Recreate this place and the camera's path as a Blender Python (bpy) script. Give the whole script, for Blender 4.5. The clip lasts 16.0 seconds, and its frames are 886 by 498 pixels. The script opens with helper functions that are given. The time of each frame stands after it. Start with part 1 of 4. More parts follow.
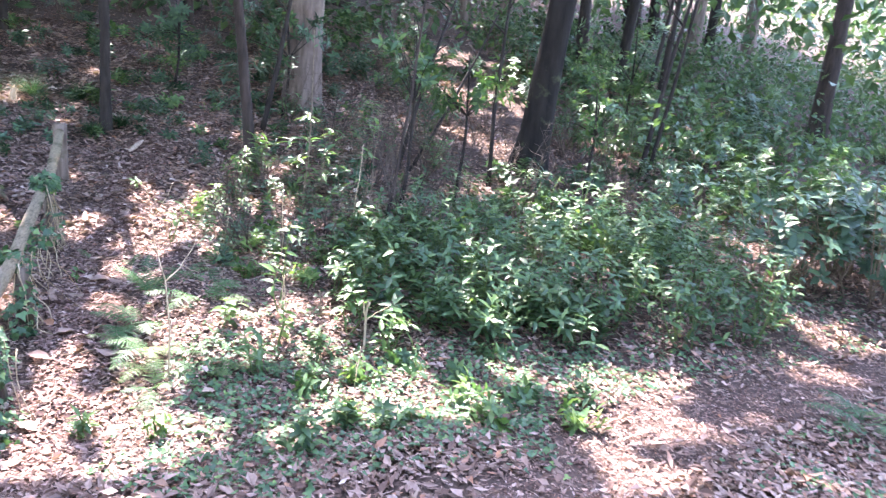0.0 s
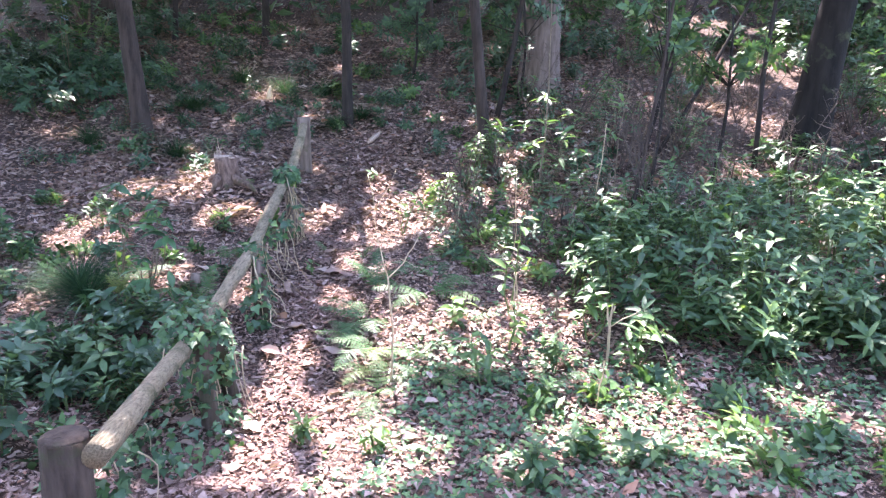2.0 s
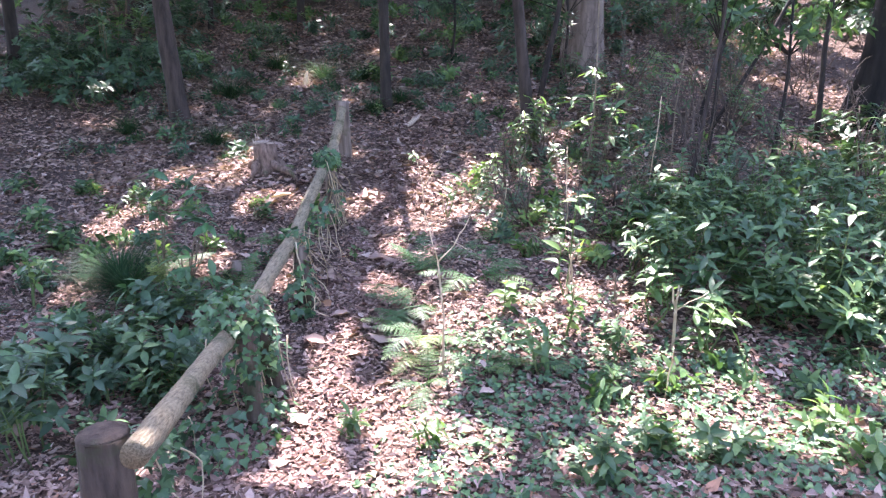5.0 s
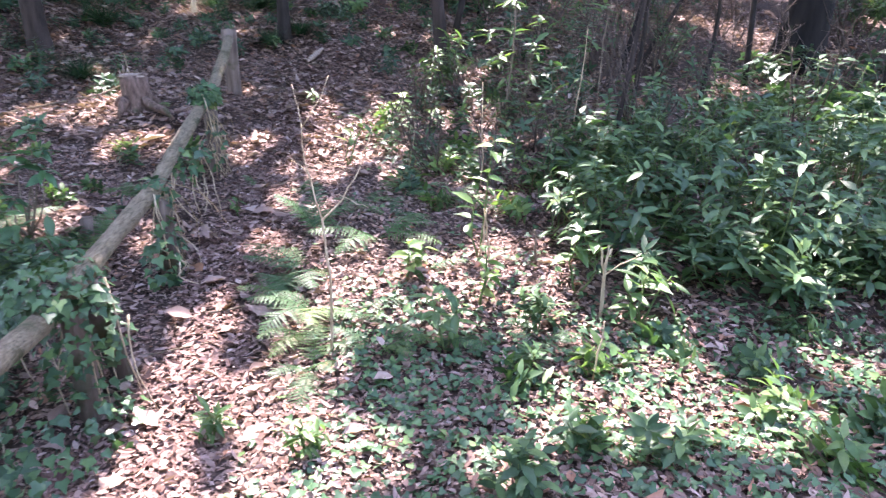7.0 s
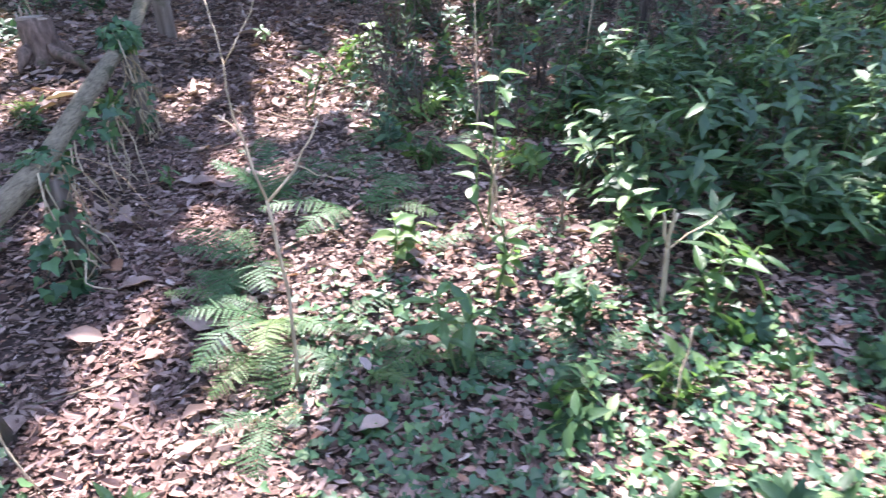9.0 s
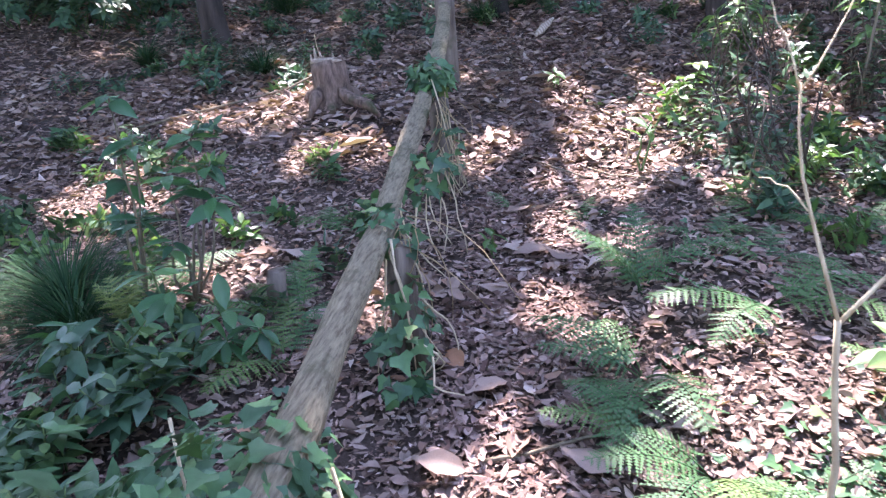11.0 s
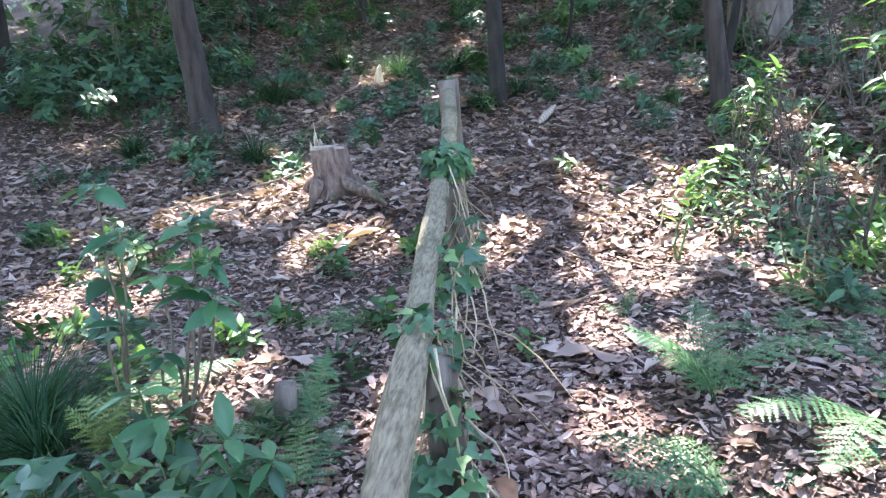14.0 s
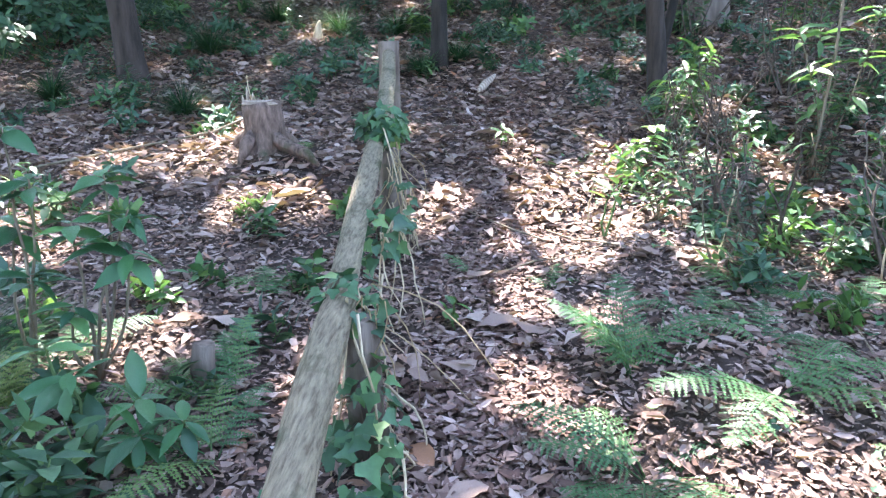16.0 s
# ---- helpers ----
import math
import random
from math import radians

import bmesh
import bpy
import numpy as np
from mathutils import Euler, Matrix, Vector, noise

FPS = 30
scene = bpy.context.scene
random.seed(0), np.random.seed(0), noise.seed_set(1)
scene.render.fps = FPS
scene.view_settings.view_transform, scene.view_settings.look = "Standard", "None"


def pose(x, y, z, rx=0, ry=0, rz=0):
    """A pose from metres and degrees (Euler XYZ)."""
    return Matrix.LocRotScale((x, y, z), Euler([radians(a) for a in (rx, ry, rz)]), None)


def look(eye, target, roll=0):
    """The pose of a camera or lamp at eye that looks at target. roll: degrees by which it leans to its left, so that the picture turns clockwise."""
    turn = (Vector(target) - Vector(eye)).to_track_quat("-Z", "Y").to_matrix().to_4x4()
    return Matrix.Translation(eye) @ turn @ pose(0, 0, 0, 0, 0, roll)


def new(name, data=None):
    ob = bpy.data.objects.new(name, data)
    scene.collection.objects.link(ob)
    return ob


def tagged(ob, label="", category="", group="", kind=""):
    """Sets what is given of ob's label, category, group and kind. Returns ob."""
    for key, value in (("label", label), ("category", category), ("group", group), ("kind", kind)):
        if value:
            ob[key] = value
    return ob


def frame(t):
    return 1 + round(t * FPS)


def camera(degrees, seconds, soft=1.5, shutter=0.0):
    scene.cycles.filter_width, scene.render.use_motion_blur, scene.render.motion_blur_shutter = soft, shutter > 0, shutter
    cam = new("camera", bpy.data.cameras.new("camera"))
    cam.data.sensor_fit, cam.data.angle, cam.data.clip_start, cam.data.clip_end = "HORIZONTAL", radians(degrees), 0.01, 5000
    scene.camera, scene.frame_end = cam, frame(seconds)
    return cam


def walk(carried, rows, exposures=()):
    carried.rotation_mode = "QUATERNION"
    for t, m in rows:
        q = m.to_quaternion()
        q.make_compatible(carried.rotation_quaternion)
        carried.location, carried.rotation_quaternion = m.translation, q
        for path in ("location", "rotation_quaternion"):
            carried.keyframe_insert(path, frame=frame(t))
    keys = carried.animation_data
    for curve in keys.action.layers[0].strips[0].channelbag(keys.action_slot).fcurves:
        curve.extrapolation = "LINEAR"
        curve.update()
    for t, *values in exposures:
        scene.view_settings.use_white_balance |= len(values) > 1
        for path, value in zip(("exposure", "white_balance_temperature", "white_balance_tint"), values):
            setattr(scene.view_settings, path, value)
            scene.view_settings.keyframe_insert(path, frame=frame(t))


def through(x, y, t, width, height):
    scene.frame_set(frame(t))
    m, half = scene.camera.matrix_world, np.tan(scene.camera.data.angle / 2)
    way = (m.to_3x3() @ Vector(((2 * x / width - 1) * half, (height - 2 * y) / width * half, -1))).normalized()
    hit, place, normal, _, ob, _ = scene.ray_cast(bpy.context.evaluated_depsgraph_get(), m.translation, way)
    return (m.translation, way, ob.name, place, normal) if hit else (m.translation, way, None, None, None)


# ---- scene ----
cam = camera(63.2, 16.0, 1.3, 0.25)
PATH = [
    (0, (1.321, -4.013, 2.59), (1.912, -2.156, 2.14), 6.0),
    (0.5, (1.354, -3.74, 2.551), (1.81, -1.845, 2.101), 7.0),
    (1, (1.423, -3.55, 2.495), (1.738, -1.633, 2.022), 3.8),
    (1.5, (1.492, -3.368, 2.476), (1.6, -1.422, 2.029), 3.2),
    (2, (1.429, -3.207, 2.424), (1.379, -1.277, 1.904), 1.7),
    (2.5, (1.355, -3.073, 2.415), (1.386, -1.145, 1.882), 2.0),
    (3, (1.364, -3.009, 2.399), (1.337, -1.08, 1.873), 1.5),
    (3.5, (1.383, -3.001, 2.404), (1.307, -1.071, 1.888), 0.9),
    (4, (1.387, -3.013, 2.409), (1.333, -1.079, 1.901), 0.7),
    (4.2, (1.313, -3.015, 2.382), (1.174, -1.087, 1.869), -0.4),
    (6.3, (1.409, -2.551, 2.246), (1.26, -0.664, 1.602), -0.0),
    (6.5, (1.443, -2.461, 2.218), (1.342, -0.576, 1.556), 0.5),
    (7, (1.434, -2.134, 2.118), (1.506, -0.258, 1.428), 1.7),
    (7.5, (1.476, -1.842, 2.048), (1.706, 0.008, 1.325), 1.7),
    (8, (1.594, -1.517, 1.963), (1.916, 0.295, 1.181), 1.3),
    (8.5, (1.559, -1.252, 1.911), (1.834, 0.553, 1.095), 0.5),
    (9, (1.384, -0.974, 1.845), (1.512, 0.84, 1.012), -1.1),
    (9.5, (1.163, -0.654, 1.758), (0.987, 1.139, 0.891), -2.6),
    (10, (0.909, -0.437, 1.706), (0.503, 1.336, 0.874), -1.3),
    (10.2, (0.784, -0.374, 1.705), (0.359, 1.428, 0.95), -2.6),
    (12.3, (0.167, 0.352, 1.555), (-0.129, 2.231, 0.938), -2.3),
    (12.5, (0.149, 0.354, 1.562), (-0.15, 2.246, 0.989), -2.5),
    (13, (0.123, 0.346, 1.576), (-0.177, 2.257, 1.068), -2.9),
    (13.5, (0.12, 0.335, 1.578), (-0.18, 2.256, 1.11), -3.5),
    (14, (0.123, 0.33, 1.576), (-0.176, 2.256, 1.129), -3.5),
    (14.5, (0.142, 0.342, 1.564), (-0.08, 2.266, 1.065), -2.4),
    (15, (0.141, 0.35, 1.562), (-0.027, 2.263, 1.004), -0.7),
    (15.5, (0.145, 0.355, 1.564), (0.007, 2.27, 1.004), -0.0),
    (16, (0.142, 0.352, 1.576), (0.024, 2.273, 1.031), 0.6),
]
walk(cam, [(t, look(eye, target, roll)) for t, eye, target, roll in PATH], [(0, 4.5, 6600, 25), (1.5, 4.36, 6600, 26), (3.0, 4.2, 6500, 30), (7.0, 3.98, 6600, 30), (8.5, 3.72, 6300, 22), (10.2, 3.7, 6250, 32), (12.3, 4.46, 6300, 12), (16.0, 4.46, 6300, 12)])

# ---- world, sun, exposure ----
SUN = Vector((-0.12, 0.55, 0.82)).normalized()
w = bpy.data.worlds.new("sky")
scene.world = w
w.use_nodes = True
sky = w.node_tree.nodes.new("ShaderNodeTexSky")
sky.sky_type, sky.sun_disc = "NISHITA", False
sky.sun_elevation, sky.sun_rotation = math.asin(SUN.z), math.atan2(SUN.x, SUN.y)
bg = w.node_tree.nodes["Background"]
bg.inputs["Strength"].default_value = 0.15
w.node_tree.links.new(sky.outputs["Color"], bg.inputs["Color"])
sun_data = bpy.data.lights.new("sun", "SUN")
sun_data.energy, sun_data.angle, sun_data.color = 2.7, radians(0.55), (1.0, 0.965, 0.92)
sun = new("sun", sun_data)
sun.matrix_world = look(SUN * 60, (0, 0, 0))

# ---- materials ----


def shade(name, rough=0.8, spec=0.3):
    m = bpy.data.materials.new(name)
    m.use_nodes = True
    b = m.node_tree.nodes["Principled BSDF"]
    b.inputs["Roughness"].default_value = rough
    b.inputs["Specular IOR Level"].default_value = spec
    return m, m.node_tree, b


def node(nt, kind, **values):
    n = nt.nodes.new(kind)
    for key, value in values.items():
        n.inputs[key].default_value = value
    return n


def ramp(nt, source, stops):
    r = nt.nodes.new("ShaderNodeValToRGB")
    e = r.color_ramp.elements
    while len(e) < len(stops):
        e.new(0.5)
    for el, (at, c) in zip(e, stops):
        el.position, el.color = at, (*c, 1)
    nt.links.new(source, r.inputs["Fac"])
    return r.outputs["Color"]


def mixed(nt, kind, fac, a, b):
    m = nt.nodes.new("ShaderNodeMix")
    m.data_type, m.blend_type = "RGBA", kind
    if isinstance(fac, float):
        m.inputs["Factor"].default_value = fac
    else:
        nt.links.new(fac, m.inputs["Factor"])
    for sock, val in ((m.inputs["A"], a), (m.inputs["B"], b)):
        if isinstance(val, tuple):
            sock.default_value = (*val, 1)
        else:
            nt.links.new(val, sock)
    return m.outputs["Result"]


def noise_out(nt, scale, detail=4.0, stretch=None, rough=0.6):
    tc = nt.nodes.new("ShaderNodeTexCoord")
    n = node(nt, "ShaderNodeTexNoise", Scale=scale, Detail=detail, Roughness=rough)
    src = tc.outputs["Object"]
    if stretch:
        mp = nt.nodes.new("ShaderNodeMapping")
        mp.inputs["Scale"].default_value = stretch
        nt.links.new(src, mp.inputs["Vector"])
        src = mp.outputs["Vector"]
    nt.links.new(src, n.inputs["Vector"])
    return n.outputs["Fac"]


def bumped(nt, b, height, strength, distance):
    bp = node(nt, "ShaderNodeBump", Strength=strength, Distance=distance)
    nt.links.new(height, bp.inputs["Height"])
    nt.links.new(bp.outputs["Normal"], b.inputs["Normal"])


def leaf_material(name, stops, rough=0.4, through=0.35, spec=0.4, by_object=False):
    """A leaf: colour by island, blotches, a share of the light going through it."""
    m, nt, b = shade(name, rough, spec)
    if by_object:
        src = nt.nodes.new("ShaderNodeObjectInfo").outputs["Random"]
    else:
        src = nt.nodes.new("ShaderNodeNewGeometry").outputs["Random Per Island"]
    col = ramp(nt, src, stops)
    blot = ramp(nt, noise_out(nt, 45.0, 3.0), [(0.3, (0.72, 0.72, 0.72)), (0.7, (1.0, 1.0, 1.0))])
    col = mixed(nt, "MULTIPLY", 0.8, col, blot)
    nt.links.new(col, b.inputs["Base Color"])
    bumped(nt, b, noise_out(nt, 90.0, 2.0), 0.25, 0.004)
    if through > 0:
        t = nt.nodes.new("ShaderNodeBsdfTranslucent")
        glow = mixed(nt, "MULTIPLY", 1.0, col, (1.35, 1.45, 0.75))
        nt.links.new(glow, t.inputs["Color"])
        mx = node(nt, "ShaderNodeMixShader", Fac=through)
        nt.links.new(b.outputs["BSDF"], mx.inputs[1])
        nt.links.new(t.outputs["BSDF"], mx.inputs[2])
        nt.links.new(mx.outputs["Shader"], nt.nodes["Material Output"].inputs["Surface"])
    return m


def bark_material(name, dark, light, moss=0.0, scale=14.0, stretch=(1, 1, 0.18), bump=0.8):
    m, nt, b = shade(name, 0.9, 0.2)
    n = noise_out(nt, scale, 6.0, stretch)
    col = ramp(nt, n, [(0.32, dark), (0.5, tuple((a + c) / 2 for a, c in zip(dark, light))), (0.68, light)])
    spots = ramp(nt, noise_out(nt, 6.0, 5.0), [(0.56, (0, 0, 0)), (0.75, (0.6, 0.6, 0.6))])
    col = mixed(nt, "MIX", spots, col, light)
    if moss:
        mo = ramp(nt, noise_out(nt, 3.5, 6.0), [(0.62 - moss * 0.3, (0, 0, 0)), (0.72 - moss * 0.2, (1, 1, 1))])
        col = mixed(nt, "MIX", mo, col, (0.045, 0.052, 0.024))
    nt.links.new(col, b.inputs["Base Color"])
    bumped(nt, b, n, bump, 0.02)
    return m


GREEN_SHRUB = leaf_material("shrub_leaf", [(0.0, (0.025, 0.060, 0.027)), (0.5, (0.048, 0.104, 0.042)), (0.85, (0.076, 0.146, 0.055)), (1.0, (0.140, 0.210, 0.073))], 0.48, 0.25, 0.32)
GREEN_LIGHT = leaf_material("sapling_leaf", [(0.0, (0.056, 0.115, 0.045)), (0.6, (0.096, 0.177, 0.062)), (1.0, (0.170, 0.251, 0.089))], 0.4, 0.4, 0.4)
GREEN_LIGHT_ONE = leaf_material("young_leaf", [(0.0, (0.056, 0.115, 0.045)), (0.6, (0.096, 0.177, 0.062)), (1.0, (0.170, 0.251, 0.089))], 0.4, 0.4, 0.4, by_object=True)
GREEN_GLOSS_ONE = leaf_material("glossy_leaf", [(0.0, (0.023, 0.070, 0.032)), (0.5, (0.042, 0.112, 0.045)), (0.9, (0.063, 0.152, 0.055)), (1.0, (0.115, 0.222, 0.065))], 0.42, 0.25, 0.36, by_object=True)
GREEN_IVY = leaf_material("ivy_leaf", [(0.0, (0.028, 0.07, 0.034)), (0.6, (0.055, 0.12, 0.052)), (0.9, (0.085, 0.168, 0.064)), (1.0, (0.14, 0.22, 0.07))], 0.45, 0.22, 0.35)
GREEN_DARK = leaf_material("evergreen_leaf", [(0.0, (0.023, 0.057, 0.032)), (0.7, (0.045, 0.094, 0.049)), (1.0, (0.077, 0.145, 0.070))], 0.5, 0.2, 0.35)
GREEN_FERN = leaf_material("fern_leaf", [(0.0, (0.041, 0.094, 0.041)), (0.6, (0.066, 0.135, 0.053)), (1.0, (0.115, 0.172, 0.057))], 0.55, 0.3, 0.3, by_object=True)
GREEN_GRASS = leaf_material("grass_blade", [(0.0, (0.012, 0.036, 0.016)), (0.7, (0.026, 0.066, 0.028)), (1.0, (0.055, 0.10, 0.04))], 0.8, 0.15, 0.1)
GREEN_CROWN = leaf_material("crown_leaf", [(0.0, (0.034, 0.071, 0.034)), (0.6, (0.059, 0.107, 0.048)), (1.0, (0.102, 0.154, 0.065))], 0.45, 0.3, 0.35)
GREEN_CONIFER = leaf_material("conifer_spray", [(0.0, (0.098, 0.135, 0.046)), (0.6, (0.154, 0.191, 0.065)), (1.0, (0.209, 0.231, 0.090))], 0.6, 0.3, 0.3)
LITTER = leaf_material("dead_leaf", [(0.0, (0.085, 0.05, 0.04)), (0.25, (0.165, 0.106, 0.086)), (0.55, (0.255, 0.174, 0.146)), (0.85, (0.36, 0.262, 0.226)), (0.94, (0.30, 0.15, 0.095)), (1.0, (0.46, 0.37, 0.33))], 0.75, 0.08, 0.14)
LITTER_BIG = leaf_material("large_dead_leaf", [(0.0, (0.17, 0.105, 0.08)), (0.5, (0.27, 0.185, 0.15)), (0.9, (0.36, 0.27, 0.225)), (1.0, (0.32, 0.16, 0.09))], 0.6, 0.1, 0.35, by_object=True)
LITTER_PATH = leaf_material("trodden_leaf", [(0.0, (0.085, 0.047, 0.038)), (0.4, (0.165, 0.102, 0.085)), (0.75, (0.245, 0.162, 0.137)), (0.95, (0.33, 0.23, 0.20)), (1.0, (0.42, 0.32, 0.285))], 0.8, 0.05, 0.12)
STRAW = leaf_material("dry_straw", [(0.0, (0.20, 0.13, 0.08)), (0.6, (0.34, 0.24, 0.14)), (1.0, (0.46, 0.36, 0.22))], 0.7, 0.1, 0.2)
BARK_DARK = bark_material("bark_dark", (0.011, 0.009, 0.008), (0.034, 0.027, 0.023))
BARK_BROWN = bark_material("bark_brown", (0.016, 0.012, 0.010), (0.055, 0.040, 0.034))
BARK_PALE = bark_material("bark_pale", (0.07, 0.052, 0.043), (0.19, 0.145, 0.12), 0.0, 10.0)
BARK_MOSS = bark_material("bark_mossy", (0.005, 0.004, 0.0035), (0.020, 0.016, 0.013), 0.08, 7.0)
TWIG = bark_material("twig_bark", (0.10, 0.08, 0.055), (0.22, 0.17, 0.12), 0.0, 30.0)
BARK_TWIGGY = bark_material("bare_twig", (0.04, 0.03, 0.025), (0.12, 0.09, 0.072), 0.0, 30.0)
TWIG_PALE = bark_material("twig_pale", (0.30, 0.22, 0.14), (0.52, 0.42, 0.28), 0.0, 30.0)
TWIG_GREEN = bark_material("green_stem", (0.06, 0.10, 0.035), (0.12, 0.16, 0.06), 0.0, 30.0)
RAIL_WOOD = bark_material("rail_wood", (0.09, 0.07, 0.045), (0.25, 0.205, 0.14), 0.3, 110.0, (1, 0.12, 1), 1.0)
POST_WOOD = bark_material("post_wood", (0.07, 0.05, 0.04), (0.18, 0.138, 0.11), 0.1, 20.0, (1, 1, 0.12), 0.9)
OLD_WOOD = bark_material("rotten_wood", (0.03, 0.022, 0.018), (0.085, 0.06, 0.047), 0.25, 18.0, (1, 1, 0.2), 1.0)
STUMP_BARK = bark_material("stump_bark", (0.06, 0.038, 0.03), (0.20, 0.135, 0.105), 0.12, 38.0, (1, 1, 0.3), 1.0)

CUT_WOOD, _nt, _b = shade("cut_wood", 0.85, 0.2)
_tc = _nt.nodes.new("ShaderNodeTexCoord")
_wv = node(_nt, "ShaderNodeTexWave", Scale=9.0, Distortion=2.5, Detail=3.0)
_wv.wave_type, _wv.rings_direction = "RINGS", "Z"
_nt.links.new(_tc.outputs["Object"], _wv.inputs["Vector"])
_nt.links.new(ramp(_nt, _wv.outputs["Fac"], [(0.0, (0.19, 0.14, 0.105)), (1.0, (0.34, 0.265, 0.21))]), _b.inputs["Base Color"])

SOIL, _nt, _b = shade("soil", 0.95, 0.15)
_big = ramp(_nt, noise_out(_nt, 0.9, 5.0), [(0.3, (0.065, 0.044, 0.037)), (0.7, (0.125, 0.088, 0.074))])
_fine = ramp(_nt, noise_out(_nt, 38.0, 6.0, None, 0.75), [(0.3, (0.45, 0.42, 0.40)), (0.62, (1.0, 1.0, 1.0)), (0.8, (1.7, 1.6, 1.5))])
_nt.links.new(mixed(_nt, "MULTIPLY", 1.0, _big, _fine), _b.inputs["Base Color"])
bumped(_nt, _b, noise_out(_nt, 30.0, 6.0, None, 0.7), 1.0, 0.03)

PAINT_BLUE, _nt, _b = shade("blue_paint", 0.45, 0.5)
_nt.links.new(ramp(_nt, noise_out(_nt, 12.0, 4.0), [(0.3, (0.16, 0.27, 0.33)), (0.7, (0.24, 0.38, 0.45))]), _b.inputs["Base Color"])

# ---- helpers for shapes ----
rng = np.random.default_rng(7)


def mesh_of(name, verts, faces, material, smooth=True):
    me = bpy.data.meshes.new(name)
    verts, faces = np.asarray(verts, np.float32), np.asarray(faces, np.int32)
    k = faces.shape[1]
    me.vertices.add(len(verts))
    me.vertices.foreach_set("co", verts.ravel())
    me.loops.add(faces.size)
    me.loops.foreach_set("vertex_index", faces.ravel())
    me.polygons.add(len(faces))
    me.polygons.foreach_set("loop_start", np.arange(0, faces.size, k, dtype=np.int32))
    me.polygons.foreach_set("use_smooth", np.full(len(faces), smooth))
    me.update(calc_edges=True)
    me.materials.append(material)
    return me


def part(name, me, parent=None, label="", m=None):
    ob = new(name, me)
    ob.parent = parent
    if m is not None:
        ob.matrix_basis = m
    if label:
        ob["label"] = label
    return ob


def thing(name, at, label, category, group="", kind=""):
    ob = new(name)
    ob.location = at
    return tagged(ob, label, category, group, kind)


def smooth(a, b, x):
    t = np.clip((np.asarray(x, float) - a) / (b - a), 0, 1)
    return t * t * (3 - 2 * t)


GROUND_Y = (-40, -8, -4, -3, -1.5, -0.4, 0.3, 0.9, 1.5, 1.9, 3.7, 4.8, 7.3, 8, 9.8, 14, 22, 60)
GROUND_Z = (3.0, 1.7, 1.1, 0.88, 0.42, 0.14, 0.05, 0.04, 0.08, 0.17, 0.41, 0.56, 1.14, 1.38, 1.75, 2.9, 5.2, 16)


def ground(x, y):
    """Height of the forest floor: a bank behind, a sunken footpath, a hillside ahead."""
    x, y = np.asarray(x, float), np.asarray(y, float)
    z = np.interp(y, GROUND_Y, GROUND_Z)
    z = z + 0.13 * smooth(0.5, 1.0, x) * smooth(6, 3, y) * smooth(-1.5, 0.3, y)
    z = z + 0.10 * smooth(-0.35, -1.2, x) * smooth(7, 4, y) * smooth(-1.5, 0.5, y)
    z = z + 0.10 * smooth(1.5, 3.5, x) * smooth(-1.5, 0.5, y)
    z = z + 0.16 * np.exp(-((x + 1.4) ** 2 + (y - 5.2) ** 2) / 0.45)
    z = z + 0.018 * np.sin(3.1 * x + 1.7 * y) + 0.014 * np.sin(5.3 * y - 2.2 * x + 1.0) + 0.008 * np.sin(11 * x + 7 * y)
    return z


def on_ground(x, y, lift=0.0):
    return Vector((x, y, float(ground(x, y)) + lift))


def tube(points, radii, seg=8, rough=0.0, seed=0, cap=True):
    """Verts and triangles of a tapering tube along points."""
    r = np.random.default_rng(seed)
    p = np.asarray(points, float)
    radii = np.asarray(radii, float)
    way = np.gradient(p, axis=0)
    way /= np.linalg.norm(way, axis=1)[:, None] + 1e-9
    side = np.cross(way, np.array([0.31, 0.77, 0.2]) if abs(way[:, 2]).mean() > 0.6 else np.array([0, 0, 1.0]))
    side /= np.linalg.norm(side, axis=1)[:, None] + 1e-9
    up = np.cross(way, side)
    a = np.linspace(0, 2 * np.pi, seg, endpoint=False)
    wob = 1 + rough * (r.standard_normal((len(p), seg)) * 0.5 + np.sin(a * 3 + r.random() * 6)[None] * 0.6)
    ring = p[:, None] + radii[:, None, None] * wob[..., None] * (np.cos(a)[None, :, None] * side[:, None] + np.sin(a)[None, :, None] * up[:, None])
    v = ring.reshape(-1, 3)
    f = []
    for i in range(len(p) - 1):
        for j in range(seg):
            q, s = i * seg + j, i * seg + (j + 1) % seg
            f += [(q, s, s + seg), (q, s + seg, q + seg)]
    if cap:
        v = np.vstack([v, p[:1], p[-1:]])
        n = len(p) * seg
        for j in range(seg):
            f += [(n, (j + 1) % seg, j), (n + 1, n - seg + j, n - seg + (j + 1) % seg)]
    return v, np.array(f)


def join(*shapes):
    vs, fs, n = [], [], 0
    for v, f in shapes:
        vs.append(v)
        fs.append(np.asarray(f) + n)
        n += len(v)
    return np.vstack(vs), np.vstack(fs)


LEAF8 = np.array([(0, 1, 2), (0, 2, 3), (1, 4, 5), (1, 5, 2), (2, 5, 6), (2, 6, 3), (4, 7, 5), (5, 7, 6)])
LEAF5 = np.array([(0, 1, 2), (0, 2, 3), (1, 4, 2), (2, 4, 3)])


def unit(a):
    return a / (np.linalg.norm(a, axis=-1, keepdims=True) + 1e-9)


